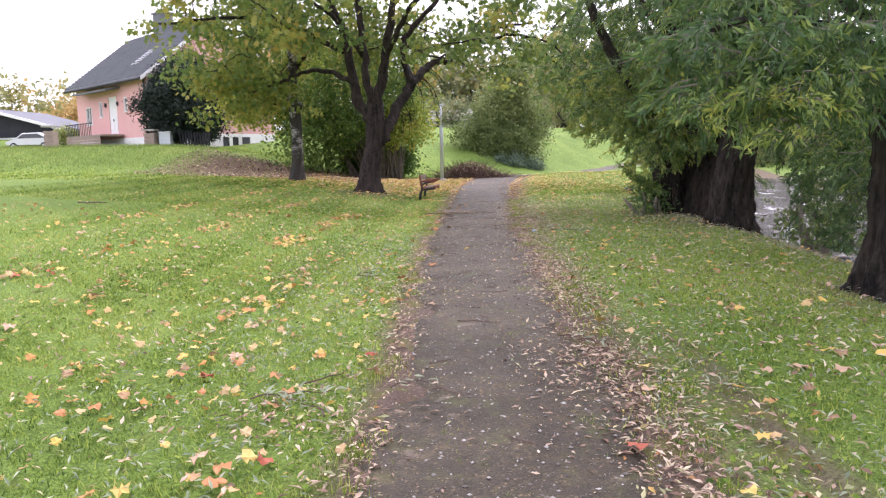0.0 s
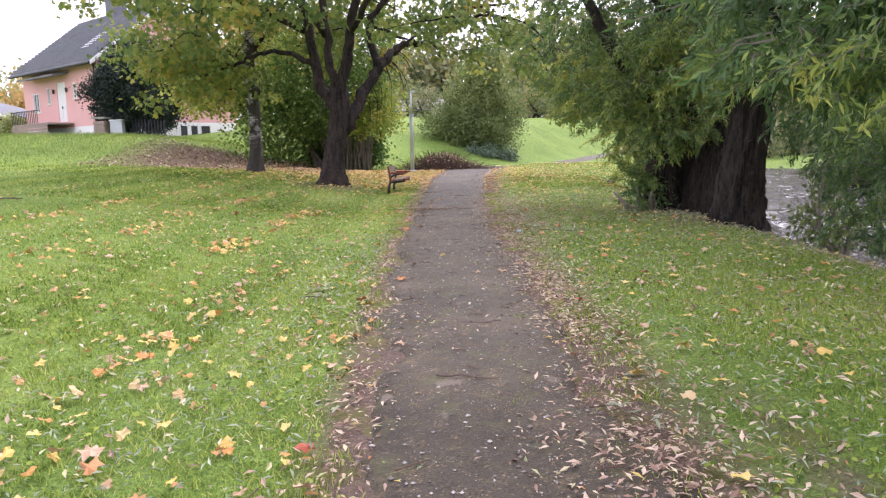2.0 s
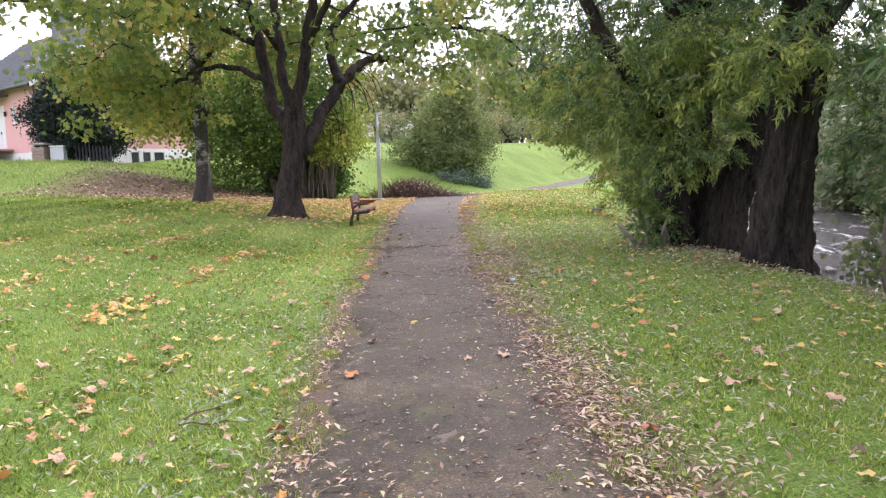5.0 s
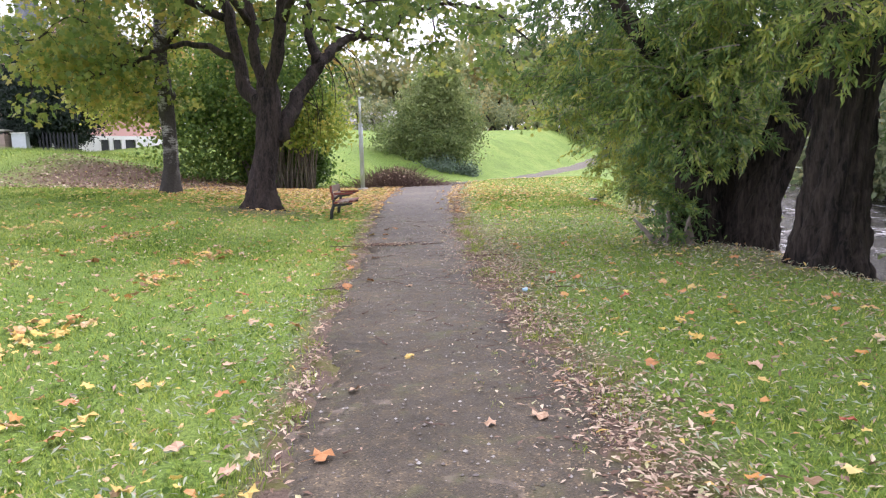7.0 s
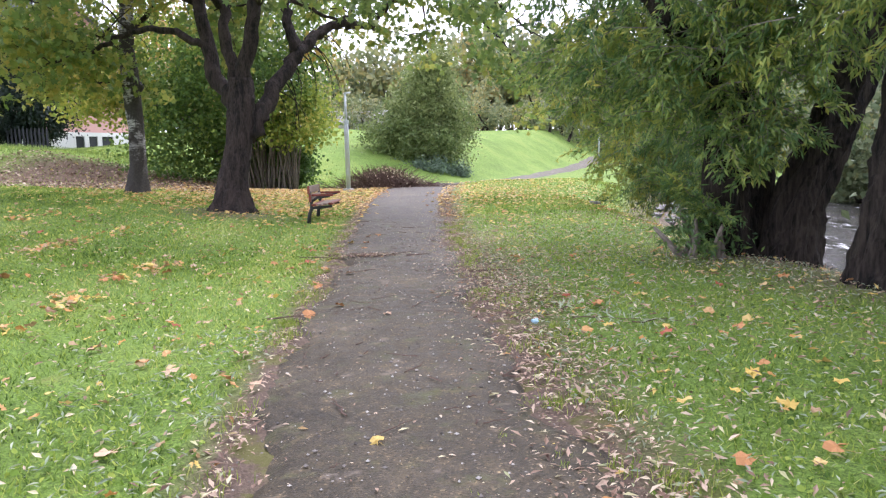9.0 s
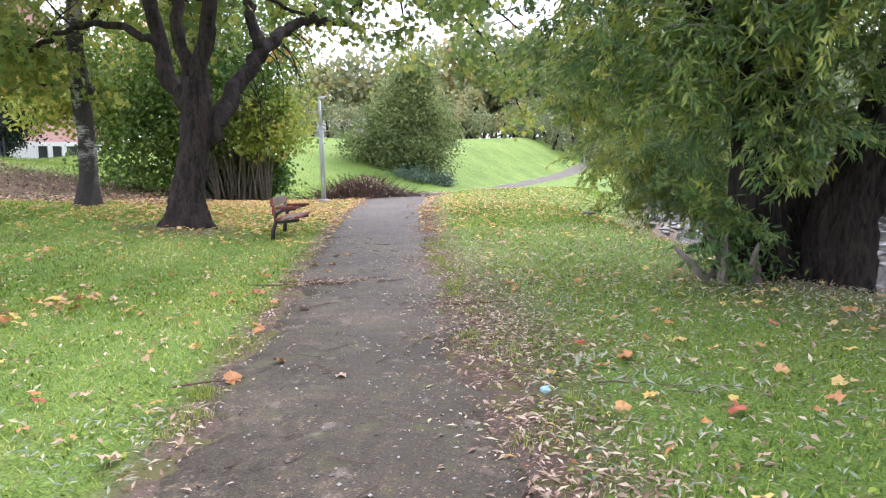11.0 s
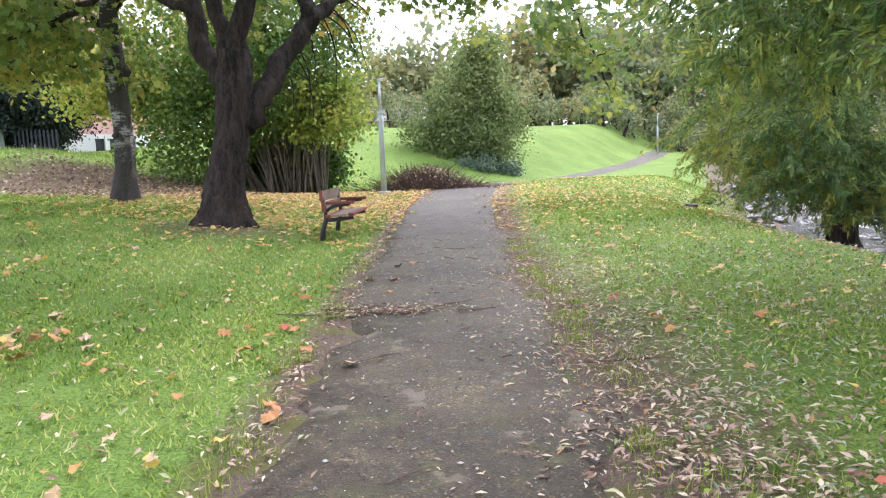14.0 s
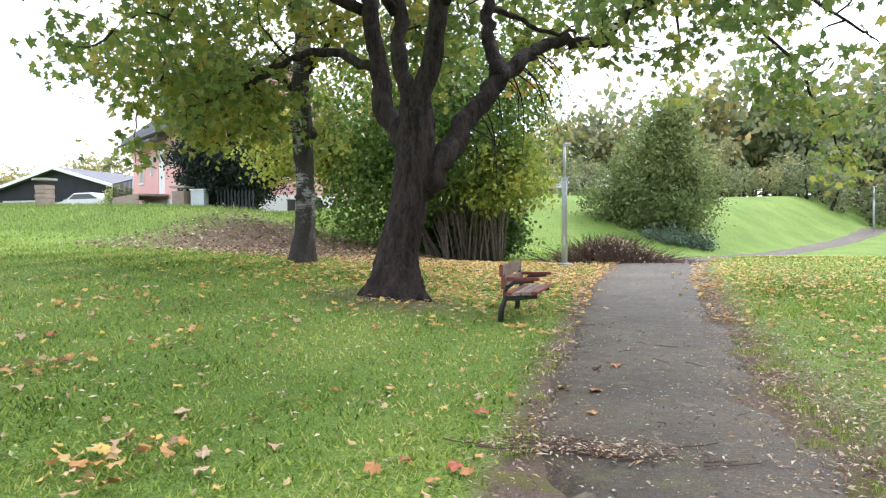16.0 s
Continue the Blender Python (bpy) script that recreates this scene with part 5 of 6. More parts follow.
def shrub(name, label, category, centre, radii, lumps, per, size, spread, tint, mat, stems=6, shape=BROAD, faces=BROAD_F, extra=()):
    b = np.array(spot(centre[0], centre[1]))
    t = thing(name, tuple(b), label, category)
    wood = Geo()
    for _ in range(stems):
        e = np.asarray(centre) + rng.standard_normal(3) * np.asarray(radii) * 0.45
        s = b + (rng.normal(0, 0.2), rng.normal(0, 0.2), -0.1)
        wood.tube(bend([s, (s + e) / 2 + rng.normal(0, 0.1, 3), e], 3), np.linspace(0.07, 0.02, 7), 6)
    part("branchwork", wood, mat_stem, t, "", False, b)
    g = lumpy(centre, radii, lumps, per, size, spread, tint, shape, faces)
    for c, r, k in extra:
        lumpy(c, r, k, per, size, spread, tint + 0.1, shape, faces, geo=g)
    part("crown", g, mat, t, "", False, b)
    return t


shrub("bush", "tall dense grey-green bush on the slope", "bush", (0.2, 60.2, 3.1), (3.9, 3.0, 2.6), 330, 66, 0.15, 0.36, 0.28, mat_shrub, 8, extra=[((0.6, 60.2, 5.4), (2.9, 2.4, 2.4), 210), ((1.2, 60.2, 7.6), (1.5, 1.5, 2.1), 110)])
shrub("juniper", "low blue-green juniper under the tall bush", "bush", (0.9, 57.2, 0.75), (2.5, 1.0, 0.75), 110, 70, 0.15, 0.2, 0.3, mat_juniper, 4, SLIM * (3, 1, 1), SLIM_F)
shrub("yew", "dark dense yew beside the pink house", "conifer", (-21.6, 48.6, 5.4), (3.2, 2.5, 2.9), 560, 90, 0.17, 0.24, 0.2, mat_yew, 5, SLIM * (2.6, 1, 1), SLIM_F, extra=[((-21.6, 48.6, 7.4), (1.8, 1.6, 1.9), 150)])
shrub("garden_shrub", "pale green garden shrub beside the house", "bush", (-36.1, 57.6, 3.6), (1.0, 0.9, 1.2), 50, 40, 0.16, 0.25, 0.7, mat_shrub, 4)
shrub("river_shrub", "thin leafy shrub at the water's edge", "bush", (6.75, 16.0, 0.3), (0.7, 0.6, 0.8), 34, 30, 0.09, 0.16, 0.2, mat_shrub, 9)
shrub("bank_plant", "leafy green willow sprouts at the foot of a trunk", "bush", (4.0, 19.0, 0.35), (0.55, 0.5, 0.45), 26, 34, 0.12, 0.13, 0.1, mat_willow, 6, SLIM * (1.6, 1, 1), SLIM_F)
shrub("autumn_tree", "far orange autumn tree behind the garage", "tree", (-52.0, 86.0, 6.0), (5.0, 4.0, 3.6), 120, 30, 0.45, 0.7, 0.75, mat_woods, 4)
shrub("autumn_tree", "tall orange autumn tree behind the house", "tree", (-22.0, 78.0, 11.0), (6.0, 5.0, 5.0), 160, 30, 0.4, 0.7, 0.7, mat_woods, 4)


def build_brush():
    b = np.array(spot(-1.6, 41.6))
    t = thing("brush_pile", tuple(b), "low thicket of bare red-brown twigs beside the lamp", "shrub")
    g = Geo()
    for _ in range(1300):
        x = rng.normal(0.1, 1.05)
        s = np.array(spot(b[0] + x, b[1] + rng.normal(0, 0.5), -0.02))
        h = 1.05 * math.exp(-(((x + 0.3) / 1.9) ** 2)) * rng.uniform(0.25, 1.1)
        e = s + (rng.normal(0, 0.6), rng.normal(0, 0.4), h)
        g.tube([s, (s + e) / 2 + rng.normal(0, 0.08, 3), e], [0.016, 0.012, 0.005], 3)
    part("thicket", g, mat_twig, t, "tangle of thin bare twigs", False, b)
    lv = Geo()
    pos = np.stack([rng.normal(b[0], 0.9, 700), rng.normal(b[1], 0.5, 700), np.zeros(700)], 1)
    pos[:, 2] = lie(pos[:, 0], pos[:, 1]) + rng.uniform(0.1, 1.0, 700) * np.exp(-(((pos[:, 0] - b[0]) / 1.5) ** 2))
    leaves(lv, pos, 0.09, BROAD, BROAD_F, None, 0.1)
    part("dead_foliage", lv, mat_litter, t, "", False, b)


build_brush()


def build_woods():
    g, wood = Geo(), Geo()
    rows = [(x, 118 + 14 * math.sin(x * 0.7), 9 + 5 * rng.random(), 0.25) for x in range(-70, 95, 6)]
    rows += [(x + 2, 104 + 4 * math.sin(x), 5 + 3 * rng.random(), 0.1) for x in range(6, 80, 6)]
    rows += [(25.5 + 2.5 * math.sin(y * 2.1) + 0.33 * max(0, y - 34), y, 12 + 5 * rng.random(), -0.15) for y in range(2, 75, 4)]
    rows += [(23.5 + 1.5 * math.sin(y * 1.3) + 0.33 * max(0, y - 34), y, 3.5 + 2 * rng.random(), 0.0) for y in range(4, 75, 3)]
    rows += [(27 + 3 * math.sin(y) + 0.33 * max(0, y - 34), y, 4 + 3 * rng.random(), 0.35) for y in range(6, 90, 5)]
    rows += [(x, 100 + 5 * math.sin(x * 1.3) + 0.25 * abs(x - 12), 3.5 + 2 * rng.random(), 0.12) for x in range(-30, 90, 3)]
    rows += [(x, 112 + 5 * math.sin(x * 1.7), 9 + 6 * rng.random(), 0.12) for x in range(-12, 90, 3)]
    rows += [(x, 116 + 4 * math.sin(x * 2.3), 15 + 5 * rng.random(), 0.1) for x in range(10, 90, 4)]
    rows += [(x, 95 + 2 * math.sin(x), 3.4 + 1.2 * rng.random(), 0.05) for x in range(-14, 40, 2)]
    rows += [(x, 170, 12 + 6 * rng.random(), 0.3) for x in range(-190, -60, 9)]
    for x, y, h, ti in rows:
        z = float(lie(x, y))
        c = np.array((x + rng.normal(0, 1), y, z + h * 0.5))
        wood.tube([(x, y, z - 0.2), c], [0.22, 0.08], 6)
        if y < 76:
            lumpy(c, (h * 0.36, h * 0.34, h * 0.5), 50, 30, 0.31 + 0.012 * h, 0.075 * h, ti + 0.3 * rng.random() ** 2, SLIM * (3.2, 1, 1), SLIM_F, geo=g)
        else:
            lumpy(c, (h * 0.36, h * 0.34, h * 0.5), 34, 18, 0.078 * h, 0.075 * h, ti + 0.3 * rng.random() ** 2, SLIM * (3.2, 1, 1), SLIM_F, geo=g)
    single("far_woods", g, mat_woods, "belt of green and yellowing trees with haze put into their pale colour", "woods", kind="stuff")
    single("far_trunks", wood, mat_bark, "thin trunks of the far woods", "woods", kind="stuff")


build_woods()


# ---- grass, litter ----
def scatter(count, x0, x1, y0, y1):
    return rng.uniform(x0, x1, count), rng.uniform(y0, y1, count)


def off_path(x, y):
    return np.maximum(along(y, LEFT) - x, x - along(y, RIGHT))


def build_grass():
    blade = np.array([(-0.5, 0, 0), (0.5, 0, 0), (0.1, 0.12, 1.0)])
    g = Geo()
    for count, x0, x1, y0, y1, high, wide in ((230000, -5.5, 5.5, 1.5, 13, 0.038, 0.0042), (160000, -10, 6.5, 8, 22, 0.042, 0.0062), (130000, -16, 8, 18, 36, 0.048, 0.010), (120000, -40, 16, 27, 56, 0.07, 0.022)):
        x, y = scatter(count, x0, x1, y0, y1)
        o = off_path(x, y)
        patch = np.sin(x * 0.9 + 1.3 * np.sin(y * 0.5)) * np.sin(y * 0.7 + 0.5 * x)
        bare = np.where(x > 0, 0.95 + 0.35 * np.sin(y * 1.3) * np.sin(y * 0.47 + 1), 0.28) + 0.8 * np.exp(-((y - 17.8) / 2.8) ** 2) * (x > 0)
        edge = np.minimum(np.minimum(x - x0, x1 - x) / (0.12 * (x1 - x0)), (y1 - y) / (0.2 * (y1 - y0)))
        ok = rng.random(count) < edge
        ok &= (o > bare * rng.random(count) ** 0.28) & (x < 8.6 + 0.33 * np.maximum(0, y - 34))
        ok &= rng.random(count) > 0.7 * np.exp(-((x - 1.75 + 0.02 * (y - 5)) / 0.22) ** 2) * (y < 9)
        for tx, ty, r in ((-4.75, 26.4, 1.3), (5.0, 18.9, 1.9), (5.2, 16.6, 1.5), (4.6, 8.5, 1.0)):
            ok &= rng.random(count) > 0.9 * np.exp(-((x - tx) ** 2 + (y - ty) ** 2) / r**2)
        ok &= ~((y > 34) & (y < 42.5) & (x < -7) & (x > -18) & (rng.random(count) > 0.3))
        x, y, patch = x[ok], y[ok], patch[ok]
        k = len(x)
        a, lean = rng.uniform(0, 2 * np.pi, k), rng.uniform(0.2, 1.5, k)
        h, w = high * rng.uniform(0.5, 1.3, k), wide * rng.uniform(0.7, 1.3, k)
        c, s = np.cos(a), np.sin(a)
        base = np.stack([x, y, lie(x, y) - 0.005], 1)
        v = np.empty((k, 3, 3))
        side = np.stack([c * w, s * w, 0 * w], 1)
        v[:, 0], v[:, 1] = base - side, base + side
        v[:, 2] = base + np.stack([-s * h * lean, c * h * lean, h], 1)
        g.add(v.reshape(-1, 3), np.arange(3 * k).reshape(-1, 3), np.repeat(np.clip(0.15 + 0.10 * np.tanh(4 * np.sin(2 * np.pi * (x + 0.05 * y) / 1.7)) * (x < -1.6) + 0.13 * patch + 0.06 * rng.standard_normal(k), 0, 1), 3))
    for i in range(150):
        cy = rng.uniform(3, 25)
        right = i % 3 > 0
        cx = float(along(cy, RIGHT)) + abs(rng.normal(0.05, 0.3)) if right else float(along(cy, LEFT)) - abs(rng.normal(0.0, 0.1))
        k = int(rng.integers(30, 110))
        r = rng.uniform(0.03, 0.1)
        x, y = cx + rng.normal(0, r, k), cy + rng.normal(0, r * 1.4, k)
        leaves(g, np.stack([x, y, lie(x, y)], 1), rng.uniform(0.03, 0.085, k), SLIM * (0.45, 1, 1), SLIM_F, np.array([0, 0, 1.3]), 0.15 + 0.12 * rng.random(), 0.7)
    for i in range(46):
        cy = rng.uniform(2.5, 13) if i < 34 else rng.uniform(13, 24)
        cx = rng.normal(0.35, 0.28) if i % 2 else float(along(cy, RIGHT)) - abs(rng.normal(0.0, 0.15))
        k = int(rng.integers(8, 40))
        x, y = cx + rng.normal(0, 0.03, k), cy + rng.normal(0, 0.06, k)
        leaves(g, np.stack([x, y, lie(x, y) + 0.02], 1), rng.uniform(0.015, 0.04, k), SLIM * (0.6, 1, 1), SLIM_F, np.array([0, 0, 0.8]), 0.15 + 0.12 * rng.random(), 0.9)
    k = 36000
    x, y = scatter(k, -6, 6.5, 2, 20)
    o = off_path(x, y)
    lush = np.sin(x * 2.1 + 0.7 * y) * np.sin(1.7 * y - 0.8 * x) + 0.8 * np.exp(-np.abs(o - 0.5) / 0.5)
    ok = (o > 0.12) & (lush > rng.uniform(-0.3, 1.0, k))
    x, y = x[ok], y[ok]
    leaves(g, np.stack([x, y, lie(x, y) + 0.03], 1), rng.uniform(0.018, 0.045, len(x)), BROAD, BROAD_F, None, 0.10 * rng.random(len(x)), 0.5, True)
    single("grass", g, mat_grass, "short green mown grass with yellow patches", "grass", kind="stuff")
    t = Geo()
    x, y = scatter(16000, -36, -9, 35, 46)
    h = rng.uniform(0.08, 0.26, len(x))
    base = np.stack([x, y, lie(x, y)], 1)
    ok = ~((y < 42.5) & (x > -17))
    base, h = base[ok], h[ok]
    leaves(t, base, h, SLIM * (0.5, 1, 1), SLIM_F, np.array([0, 0, 2.2]), 0.25, 0.6)
    single("tall_grass", t, mat_reeds, "rough tall grass on the bank", "grass", kind="stuff")


build_grass()


def build_litter():
    g = Geo()
    # narrow dry willow leaves, thickest along the path's edges
    for count, spread, rightward in ((21000, 0.34, True), (6500, 0.2, False), (8000, 0.12, True), (4200, 0.07, False)):
        y = rng.uniform(2, 34, count)
        e = along(y, RIGHT) if rightward else along(y, LEFT)
        wide = spread * (1 + 1.5 * np.exp(-((y - 18.5) / 3.5) ** 2)) if rightward else spread
        x = e + (rng.normal(0.6, 0.8, count) * wide if rightward else -rng.normal(0.5, 0.8, count) * wide)
        heap = rng.random(count) < 0.3 + 0.7 * (np.sin(y * 1.7 + 2.0 * rightward) * np.sin(y * 0.61 + 0.5) > -0.15)
        x, y = x[heap], y[heap]
        count = len(x)
        leaves(g, np.stack([x, y, lie(x, y) + 0.03], 1), 0.012 + 0.07 * rng.random(count) ** 2.6, SLIM * (1.7, 1, 2.2), SLIM_F, None, 0.5 * rng.random(count) ** 1.6, 0.28, True)
    x, y = scatter(1700, -1.8, 1.2, 2, 42)
    ok = off_path(x, y) < 0
    x, y = x[ok], y[ok]
    leaves(g, np.stack([x, y, lie(x, y) + 0.038], 1), rng.uniform(0.012, 0.045, len(x)) * (1 + 0.6 * (rng.random(len(x)) > 0.93)), SLIM * (2.2, 1, 1.5), SLIM_F, None, 0.3 * rng.random(len(x)), 0.15, True)
    x, y = scatter(14000, 0.8, 7.0, 2.5, 27)
    leaves(g, np.stack([x, y, lie(x, y) + 0.045], 1), 0.02 + 0.07 * rng.random(len(x)) ** 1.6, SLIM * (1.7, 1, 2.5), SLIM_F, None, 0.05 + 0.45 * rng.random(len(x)), 0.5, True)
    x, y = scatter(4500, -7, -0.6, 2.5, 24)
    ok = off_path(x, y) > 0.1
    x, y = x[ok], y[ok]
    leaves(g, np.stack([x, y, lie(x, y) + 0.045], 1), rng.uniform(0.03, 0.075, len(x)), SLIM * (2.0, 1, 2), SLIM_F, None, 0.2 + 0.3 * rng.random(len(x)), 0.5, True)
    for cx, cy, sx, sy, k in ((-0.95, 19.7, 0.36, 0.12, 700), (0.75, 16.6, 0.25, 0.5, 500), (1.2, 16.2, 0.25, 0.4, 350), (0.55, 18.0, 0.3, 0.35, 500), (0.9, 17.4, 0.4, 0.9, 700), (1.4, 18.6, 0.7, 1.1, 800), (0.75, 6.0, 0.22, 0.8, 900), (0.95, 9.6, 0.25, 0.9, 1100), (0.85, 12.2, 0.3, 1.2, 1500), (1.0, 21, 0.5, 1.2, 1500), (-0.75, 8.6, 0.35, 0.5, 500), (-1.0, 4.7, 0.4, 0.4, 500)):
        x, y = rng.normal(cx, sx, k), rng.normal(cy, sy, k)
        leaves(g, np.stack([x, y, lie(x, y) + 0.05], 1), 0.012 + 0.065 * rng.random(k) ** 2.4, SLIM * (1.7, 1, 2), SLIM_F, None, 0.45 * rng.random(k) ** 1.5, 0.28, True)
    k = 4200
    x, y = rng.uniform(-17.5, -6.5, k), rng.uniform(32.5, 42.5, k)
    leaves(g, np.stack([x, y, lie(x, y) + 0.05], 1), rng.uniform(0.06, 0.13, k), STAR, STAR_F, None, -0.1 + rng.random(k) * 0.25, 0.45, True)
    single("willow_litter", g, mat_litter, "dry narrow leaves strewn along the path", "fallen leaves", kind="stuff")
    w = Geo()
    x, y = scatter(11000, 0.7, 6.5, 2.5, 24)
    x2, y2 = rng.normal(-1.6, 0.8, 3600), rng.uniform(2.5, 15, 3600)
    x, y = np.concatenate([x, x2]), np.concatenate([y, y2])
    ok = off_path(x, y) > 0.12
    x, y = x[ok], y[ok]
    leaves(w, np.stack([x, y, lie(x, y) + 0.05], 1), rng.uniform(0.03, 0.075, len(x)), SLIM * (1.2, 1, 2.5), SLIM_F, None, 0.1, 0.5, True)
    single("faded_litter", w, mat_faded, "grey-green fallen willow leaves in the grass", "fallen leaves", kind="stuff")
    m = Geo()
    x, y = scatter(1250, -11, -0.6, 2.5, 25)
    ok = off_path(x, y) > 0.05
    x, y = x[ok], y[ok]
    leaves(m, np.stack([x, y, lie(x, y) + 0.045], 1), rng.uniform(0.04, 0.09, len(x)), STAR, STAR_F, None, rng.random(len(x)) * 0.4, 0.5, True)
    x, y = rng.uniform(-4.6, -0.8, 170), 2.6 + 7 * rng.random(170)
    ok = off_path(x, y) > 0.05
    x, y = x[ok], y[ok]
    leaves(m, np.stack([x, y, lie(x, y) + 0.05], 1), rng.uniform(0.05, 0.11, len(x)), STAR, STAR_F, None, rng.random(len(x)) * 0.45, 0.4, True)
    # leaves raked into lines by the mower
    for x0, y0, y1, k in ((-3.75, 11.5, 19, 260), (-5.6, 8, 22, 300), (-2.6, 5.5, 12, 130), (-7.6, 12, 24, 220)):
        f = y0 + (y1 - y0) * np.clip(rng.random(k) + 0.05 * rng.standard_normal(k), 0, 1)
        ok = np.sin(2.3 * f + x0) + 0.6 * np.sin(5.1 * f) > rng.uniform(-0.9, 0.7, k)
        f = f[ok]
        x = x0 + 0.1 * np.sin(f) + 0.14 * rng.standard_normal(len(f))
        leaves(m, np.stack([x, f, lie(x, f) + 0.055], 1), rng.uniform(0.06, 0.12, len(f)), STAR, STAR_F, None, rng.random(len(f)) * 0.42, 0.45, True)
    x, y = scatter(420, 1.2, 6, 3, 25)
    leaves(m, np.stack([x, y, lie(x, y) + 0.05], 1), rng.uniform(0.06, 0.12, len(x)), STAR, STAR_F, None, rng.random(len(x)) * 0.5, 0.25, True)
    k = 8500
    x, y = rng.normal(-3.6, 3.4, k), rng.normal(34.5, 4.6, k)
    ok = (y > 24) & (y < 41) & (off_path(x, y) > -0.15 - 0.5 * (rng.random(k) > 0.93))
    x, y = x[ok], y[ok]
    leaves(m, np.stack([x, y, lie(x, y) + 0.06], 1), rng.uniform(0.07, 0.13, len(x)), STAR, STAR_F, None, 0.12 + rng.random(len(x)) * 0.25, 0.25, True)
    k = 1400
    x, y = rng.uniform(1.5, 8, k), rng.normal(37, 4.5, k)
    leaves(m, np.stack([x, y, lie(x, y) + 0.06], 1), rng.uniform(0.06, 0.12, k), STAR, STAR_F, None, 0.25 + rng.random(k) * 0.5, 0.25, True)
    single("maple_litter", m, mat_carpet, "yellow and orange fallen maple leaves on the grass", "fallen leaves", kind="stuff")


build_litter()


def build_gravel():
    k = 6800
    y = 2 + 24 * rng.random(k) ** 1.3
    f = rng.random(k)
    x = along(y, LEFT) * (1 - f) + along(y, RIGHT) * f
    r = 0.003 + 0.012 * rng.random(k) ** 3
    oct_v = np.array([(1, 0, 0), (0, 1, 0), (-1, 0, 0), (0, -1, 0), (0, 0, 0.7), (0, 0, -0.7)])
    oct_f = np.array([(0, 1, 4), (1, 2, 4), (2, 3, 4), (3, 0, 4), (1, 0, 5), (2, 1, 5), (3, 2, 5), (0, 3, 5)])
    base = np.stack([x, y, lie(x, y) + 0.012 + 0.02 * np.sin(np.pi * f) ** 0.7 + 0.3 * r], 1)
    v = base[:, None] + oct_v[None] * (r[:, None] * rng.uniform(0.6, 1.3, (k, 3)))[:, None]
    g = Geo().add(v.reshape(-1, 3), (oct_f[None] + 6 * np.arange(k)[:, None, None]).reshape(-1, 3), np.repeat(rng.random(k), 6))
    mat = leaf_material("loose_gravel", [(0.0, (0.06, 0.055, 0.05)), (0.6, (0.2, 0.18, 0.16)), (1.0, (0.42, 0.40, 0.37))], 0.0, 0.85, 0.3)
    single("gravel", g, mat, "loose grey gravel grains on the path", "gravel", kind="stuff")


build_gravel()


def leaf_colour(name, a, b):
    return surface(name, a, b, 14, 60, 0.65, 0.5, 0.004)


leaf_mats = [leaf_colour("orange_leaf", (0.36, 0.15, 0.06), (0.55, 0.29, 0.12)), leaf_colour("yellow_leaf", (0.42, 0.29, 0.07), (0.60, 0.45, 0.15)),
             leaf_colour("tan_leaf", (0.36, 0.22, 0.13), (0.58, 0.42, 0.29)), leaf_colour("red_leaf", (0.33, 0.07, 0.045), (0.45, 0.16, 0.09))]
LEAF_WORDS = ("orange", "yellow", "pale brown", "red")


def fallen_meshes():
    out = []
    for c, m in enumerate(leaf_mats):
        for k in range(2):
            g = Geo()
            v = STAR.copy()
            v[:, 2] += rng.normal(0, 0.06, len(v))
            g.add(v - (0, 0.35, 0), STAR_F)
            g.tube([(0, -0.25, 0.01), (0.03, -0.5, 0.03), (0.02, -0.8, 0.05)], [0.012, 0.01, 0.008], 3)
            me = g.mesh("fallen_leaf")
            me.materials.append(m)
            out.append((c, me))
    return out


def build_fallen():
    sets = fallen_meshes()
    known = {0: [(-1.22, 3.86), (-2.52, 4.56), (1.3, 7.11), (-1.82, 5.01), (-1.1, 9.5), (-2.37, 11.04), (-1.62, 11.69), (2.51, 14.65), (-1.48, 13.65), (-1.33, 17.1), (-1.36, 17.22), (1.25, 19.16), (-1.81, 18.86), (-5.15, 21.46), (-1.43, 18.43)],
             2: [(1.13, 7.16), (-3.13, 5.67), (-1.02, 8.07), (-2.33, 11.33), (-0.39, 12.46), (2.61, 13.58), (0.97, 15.4), (2.12, 16.12), (-2.85, 21.1), (-2.94, 18.51)],
             4: [(-1.76, 3.94), (-0.72, 5.53), (-0.54, 7.93), (1.46, 8.34), (0.39, 11.11), (0.09, 11.02), (-0.47, 15.55), (-3.91, 18.52), (-3.21, 18.75)],
             6: [(-1.03, 3.96), (2.05, 10.85), (-2.09, 19.17), (-1.75, 19.15)]}
    spots = [(x, y, k + i % 2, 0.10 + 0.03 * math.sin(7 * x + y)) for k, pts in known.items() for i, (x, y) in enumerate(pts)]
    for i in range(210):
        x, y = (rng.uniform(-7, -0.7), rng.uniform(3, 24)) if i % 4 else (rng.uniform(0.9, 4.2), rng.uniform(4, 24))
        if y < 8 and i % 3 == 0:
            x = rng.uniform(-2.6, -0.6)
        spots.append((x, y, int(rng.choice([0, 0, 1, 4, 3, 4, 5, 4, 5, 6])), rng.uniform(0.08, 0.14)))
    for x, y, k, s in spots:
        c, me = sets[k]
        ob = new("fallen_leaf", me)
        lift = 0.05 if off_path(np.array(x), np.array(y)) > 0 else 0.045
        ob.matrix_world = pose(*spot(x, y, lift), rng.normal(0, 12), rng.normal(0, 12), rng.uniform(0, 360)) @ Matrix.Diagonal((s, s, s, 1))
        tagged(ob, LEAF_WORDS[c] + " fallen maple leaf lying on the ground", "leaf", "fallen maple leaves")


build_fallen()


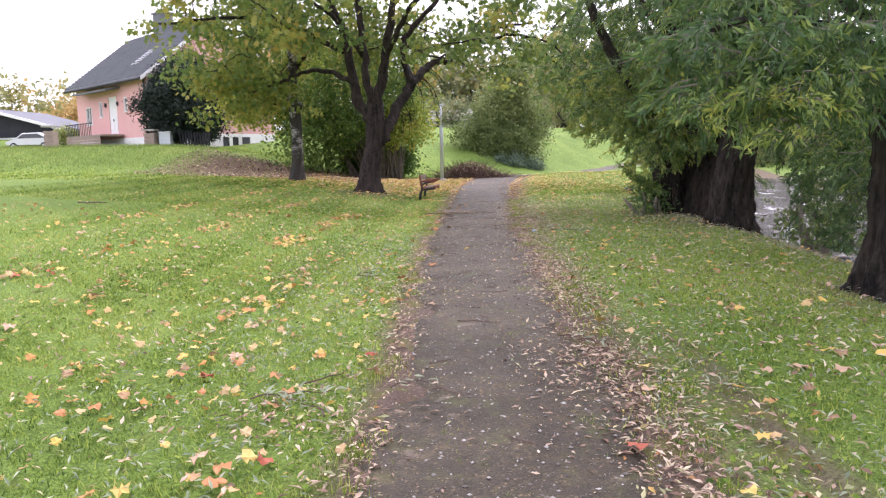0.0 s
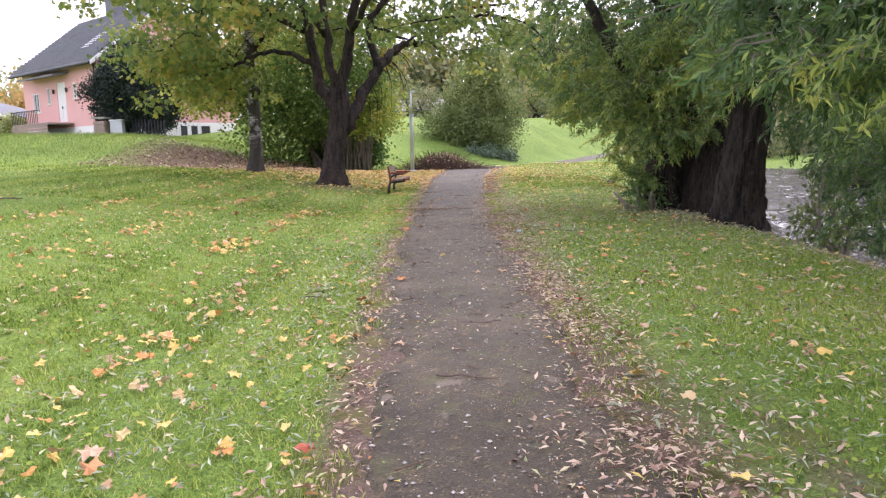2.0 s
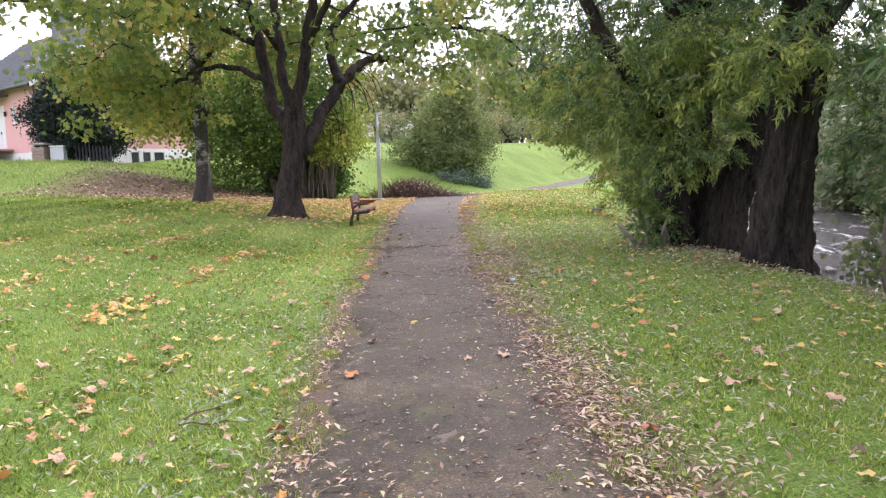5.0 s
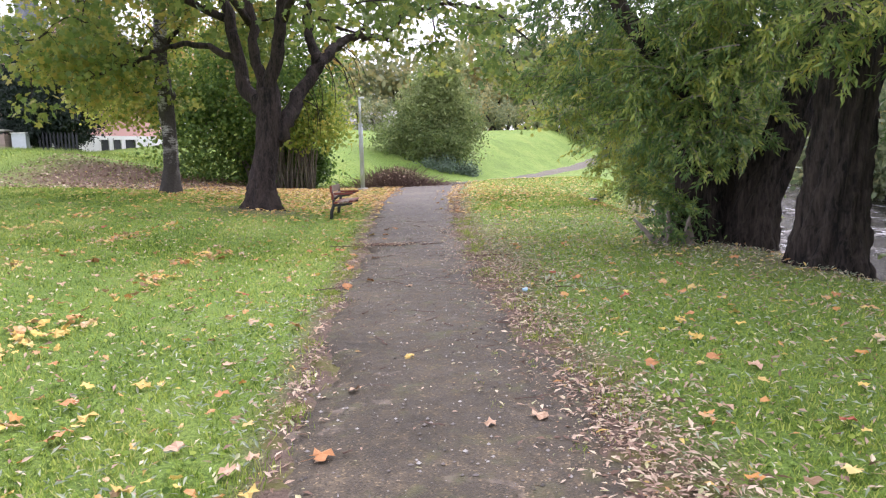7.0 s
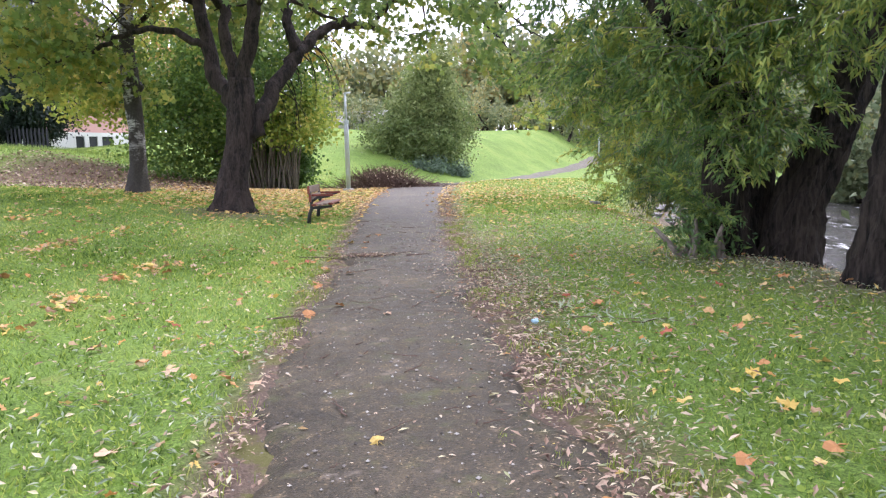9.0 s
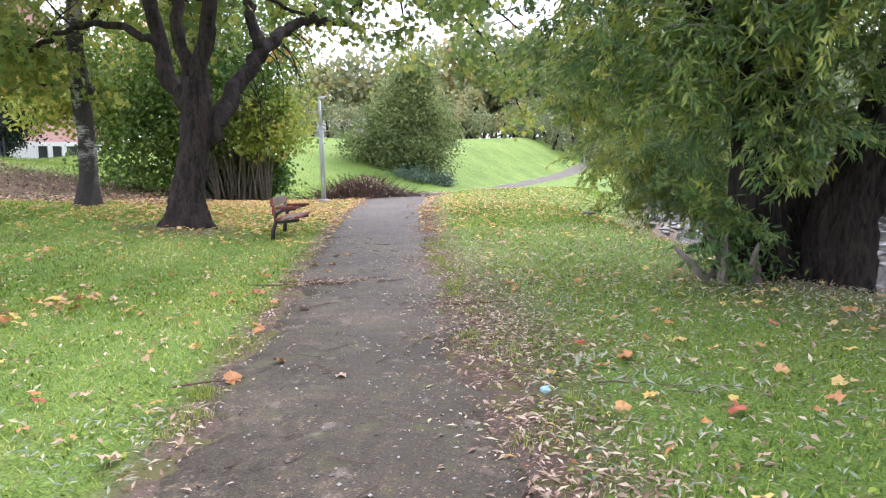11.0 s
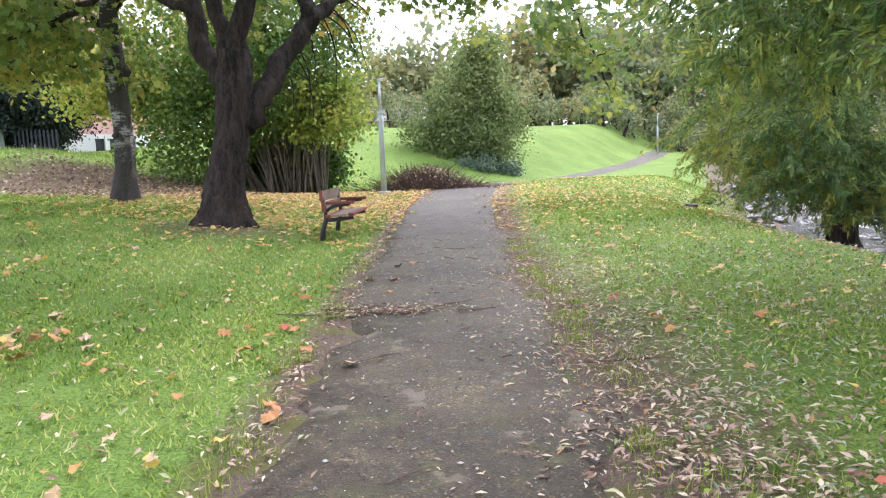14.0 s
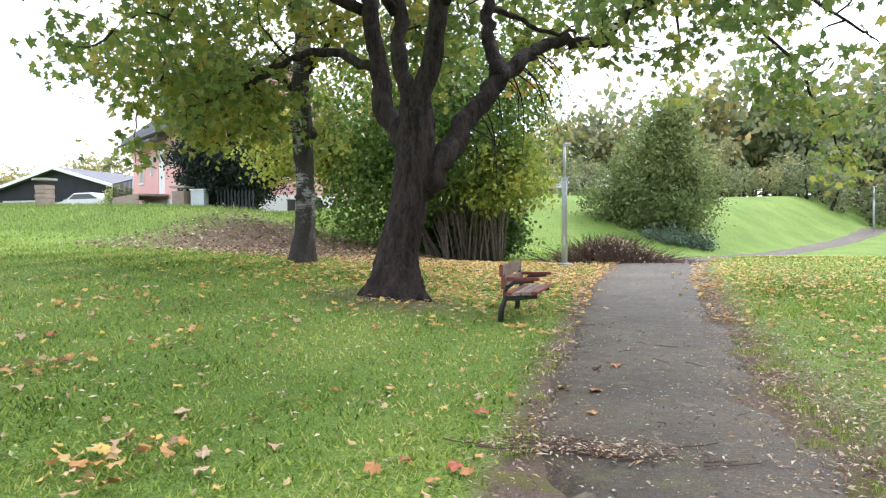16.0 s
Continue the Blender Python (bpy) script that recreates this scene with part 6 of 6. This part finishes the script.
def build_twigs():
    def twig(x, y, ln, turn, r=0.006):
        b = spot(x, y, 0.042)
        p = np.stack([np.linspace(-ln / 2, ln / 2, 6), 0.03 * ln * rng.standard_normal(6), 0.006 * rng.random(6)], 1)
        g = Geo().tube(p, np.linspace(r, r * 0.5, 6), 5)
        g.tube([p[3], p[3] + (0.12 * ln, 0.1 * ln, 0.01)], [r * 0.6, r * 0.3], 4)
        ob = single("twig", g, mat_twig, "thin brown fallen twig on the path", "twig", "fallen twigs", base=(0, 0, 0))
        ob.matrix_world = pose(*b, 0, 0, turn)
    twig(0.0, 7.08, 0.42, -8)
    twig(-1.05, 5.35, 0.42, 50, 0.007)
    twig(-1.35, 15.5, 0.47, 15, 0.008)
    twig(0.79, 17.92, 0.6, 4, 0.009)
    twig(-9.7, 16.9, 0.9, -15, 0.02)
    for _ in range(26):
        twig(rng.normal(-0.9, 0.38), rng.normal(19.7, 0.1), rng.uniform(0.15, 0.5), rng.uniform(-40, 40))
    for _ in range(120):
        y = rng.uniform(3, 26)
        f = rng.random()
        twig(float(along(y, LEFT)) * (1 - f) + float(along(y, RIGHT)) * f, y, 0.06 + 0.28 * rng.random() ** 2, rng.uniform(0, 180), rng.uniform(0.003, 0.006))


build_twigs()


def fallen_spray(x, y, long, turn, count):
    """A broken willow twig lying with its faded leaves still on."""
    b = spot(x, y, 0.04)
    t = thing("fallen_spray", b, "broken willow twig with faded grey-green leaves", "twig", "fallen willow sprays", turn=turn)
    p = np.stack([np.linspace(-long / 2, long / 2, 7), 0.04 * rng.standard_normal(7), 0.02 + 0.02 * rng.random(7)], 1)
    part("stalk", Geo().tube(p, np.linspace(0.006, 0.002, 7), 5), mat_twig, t)
    for i in range(count):
        q = p[rng.integers(1, 7)] + rng.normal(0, 0.012, 3)
        g = Geo()
        leaves(g, [q + (0, 0, 0.012)], [rng.uniform(0.06, 0.1)], SLIM * (1.25, 1, 2), SLIM_F, np.array([0.6, 0.0, 0.15]), rng.random() * 0.4, 1.0)
        part("leaf", g, mat_faded, t)


for q in ((-1.16, 4.94, 0.55, 20, 20), (-1.0, 4.7, 0.4, 130, 14), (-1.6, 9.95, 0.6, 70, 22), (-1.5, 9.6, 0.4, 10, 14), (-0.4, 5.2, 0.3, 8, 8), (0.8, 6.4, 0.22, -35, 6), (0.95, 6.3, 0.2, 10, 4), (1.5, 15.0, 0.6, -10, 22), (1.9, 14.8, 0.5, 15, 18), (1.25, 15.5, 0.4, 60, 14)):
    fallen_spray(*q)


def build_scrap():
    """A crumpled bit of pale blue wrapping by the path."""
    bm = bmesh.new()
    bmesh.ops.create_icosphere(bm, subdivisions=2, radius=0.045)
    for v in bm.verts:
        v.co *= 0.75 + 0.5 * noise.noise(v.co * 40)
        v.co.z *= 0.6
    me = bpy.data.meshes.new("paper_scrap")
    bm.to_mesh(me)
    bm.free()
    single("paper_scrap", me, surface("pale_blue_paper", (0.25, 0.42, 0.52), (0.42, 0.58, 0.66), 20, 90, 0.7, 0.3, 0.005), "crumpled pale blue paper scrap beside the path", "litter", base=spot(0.86, 15.0, 0.055))


build_scrap()
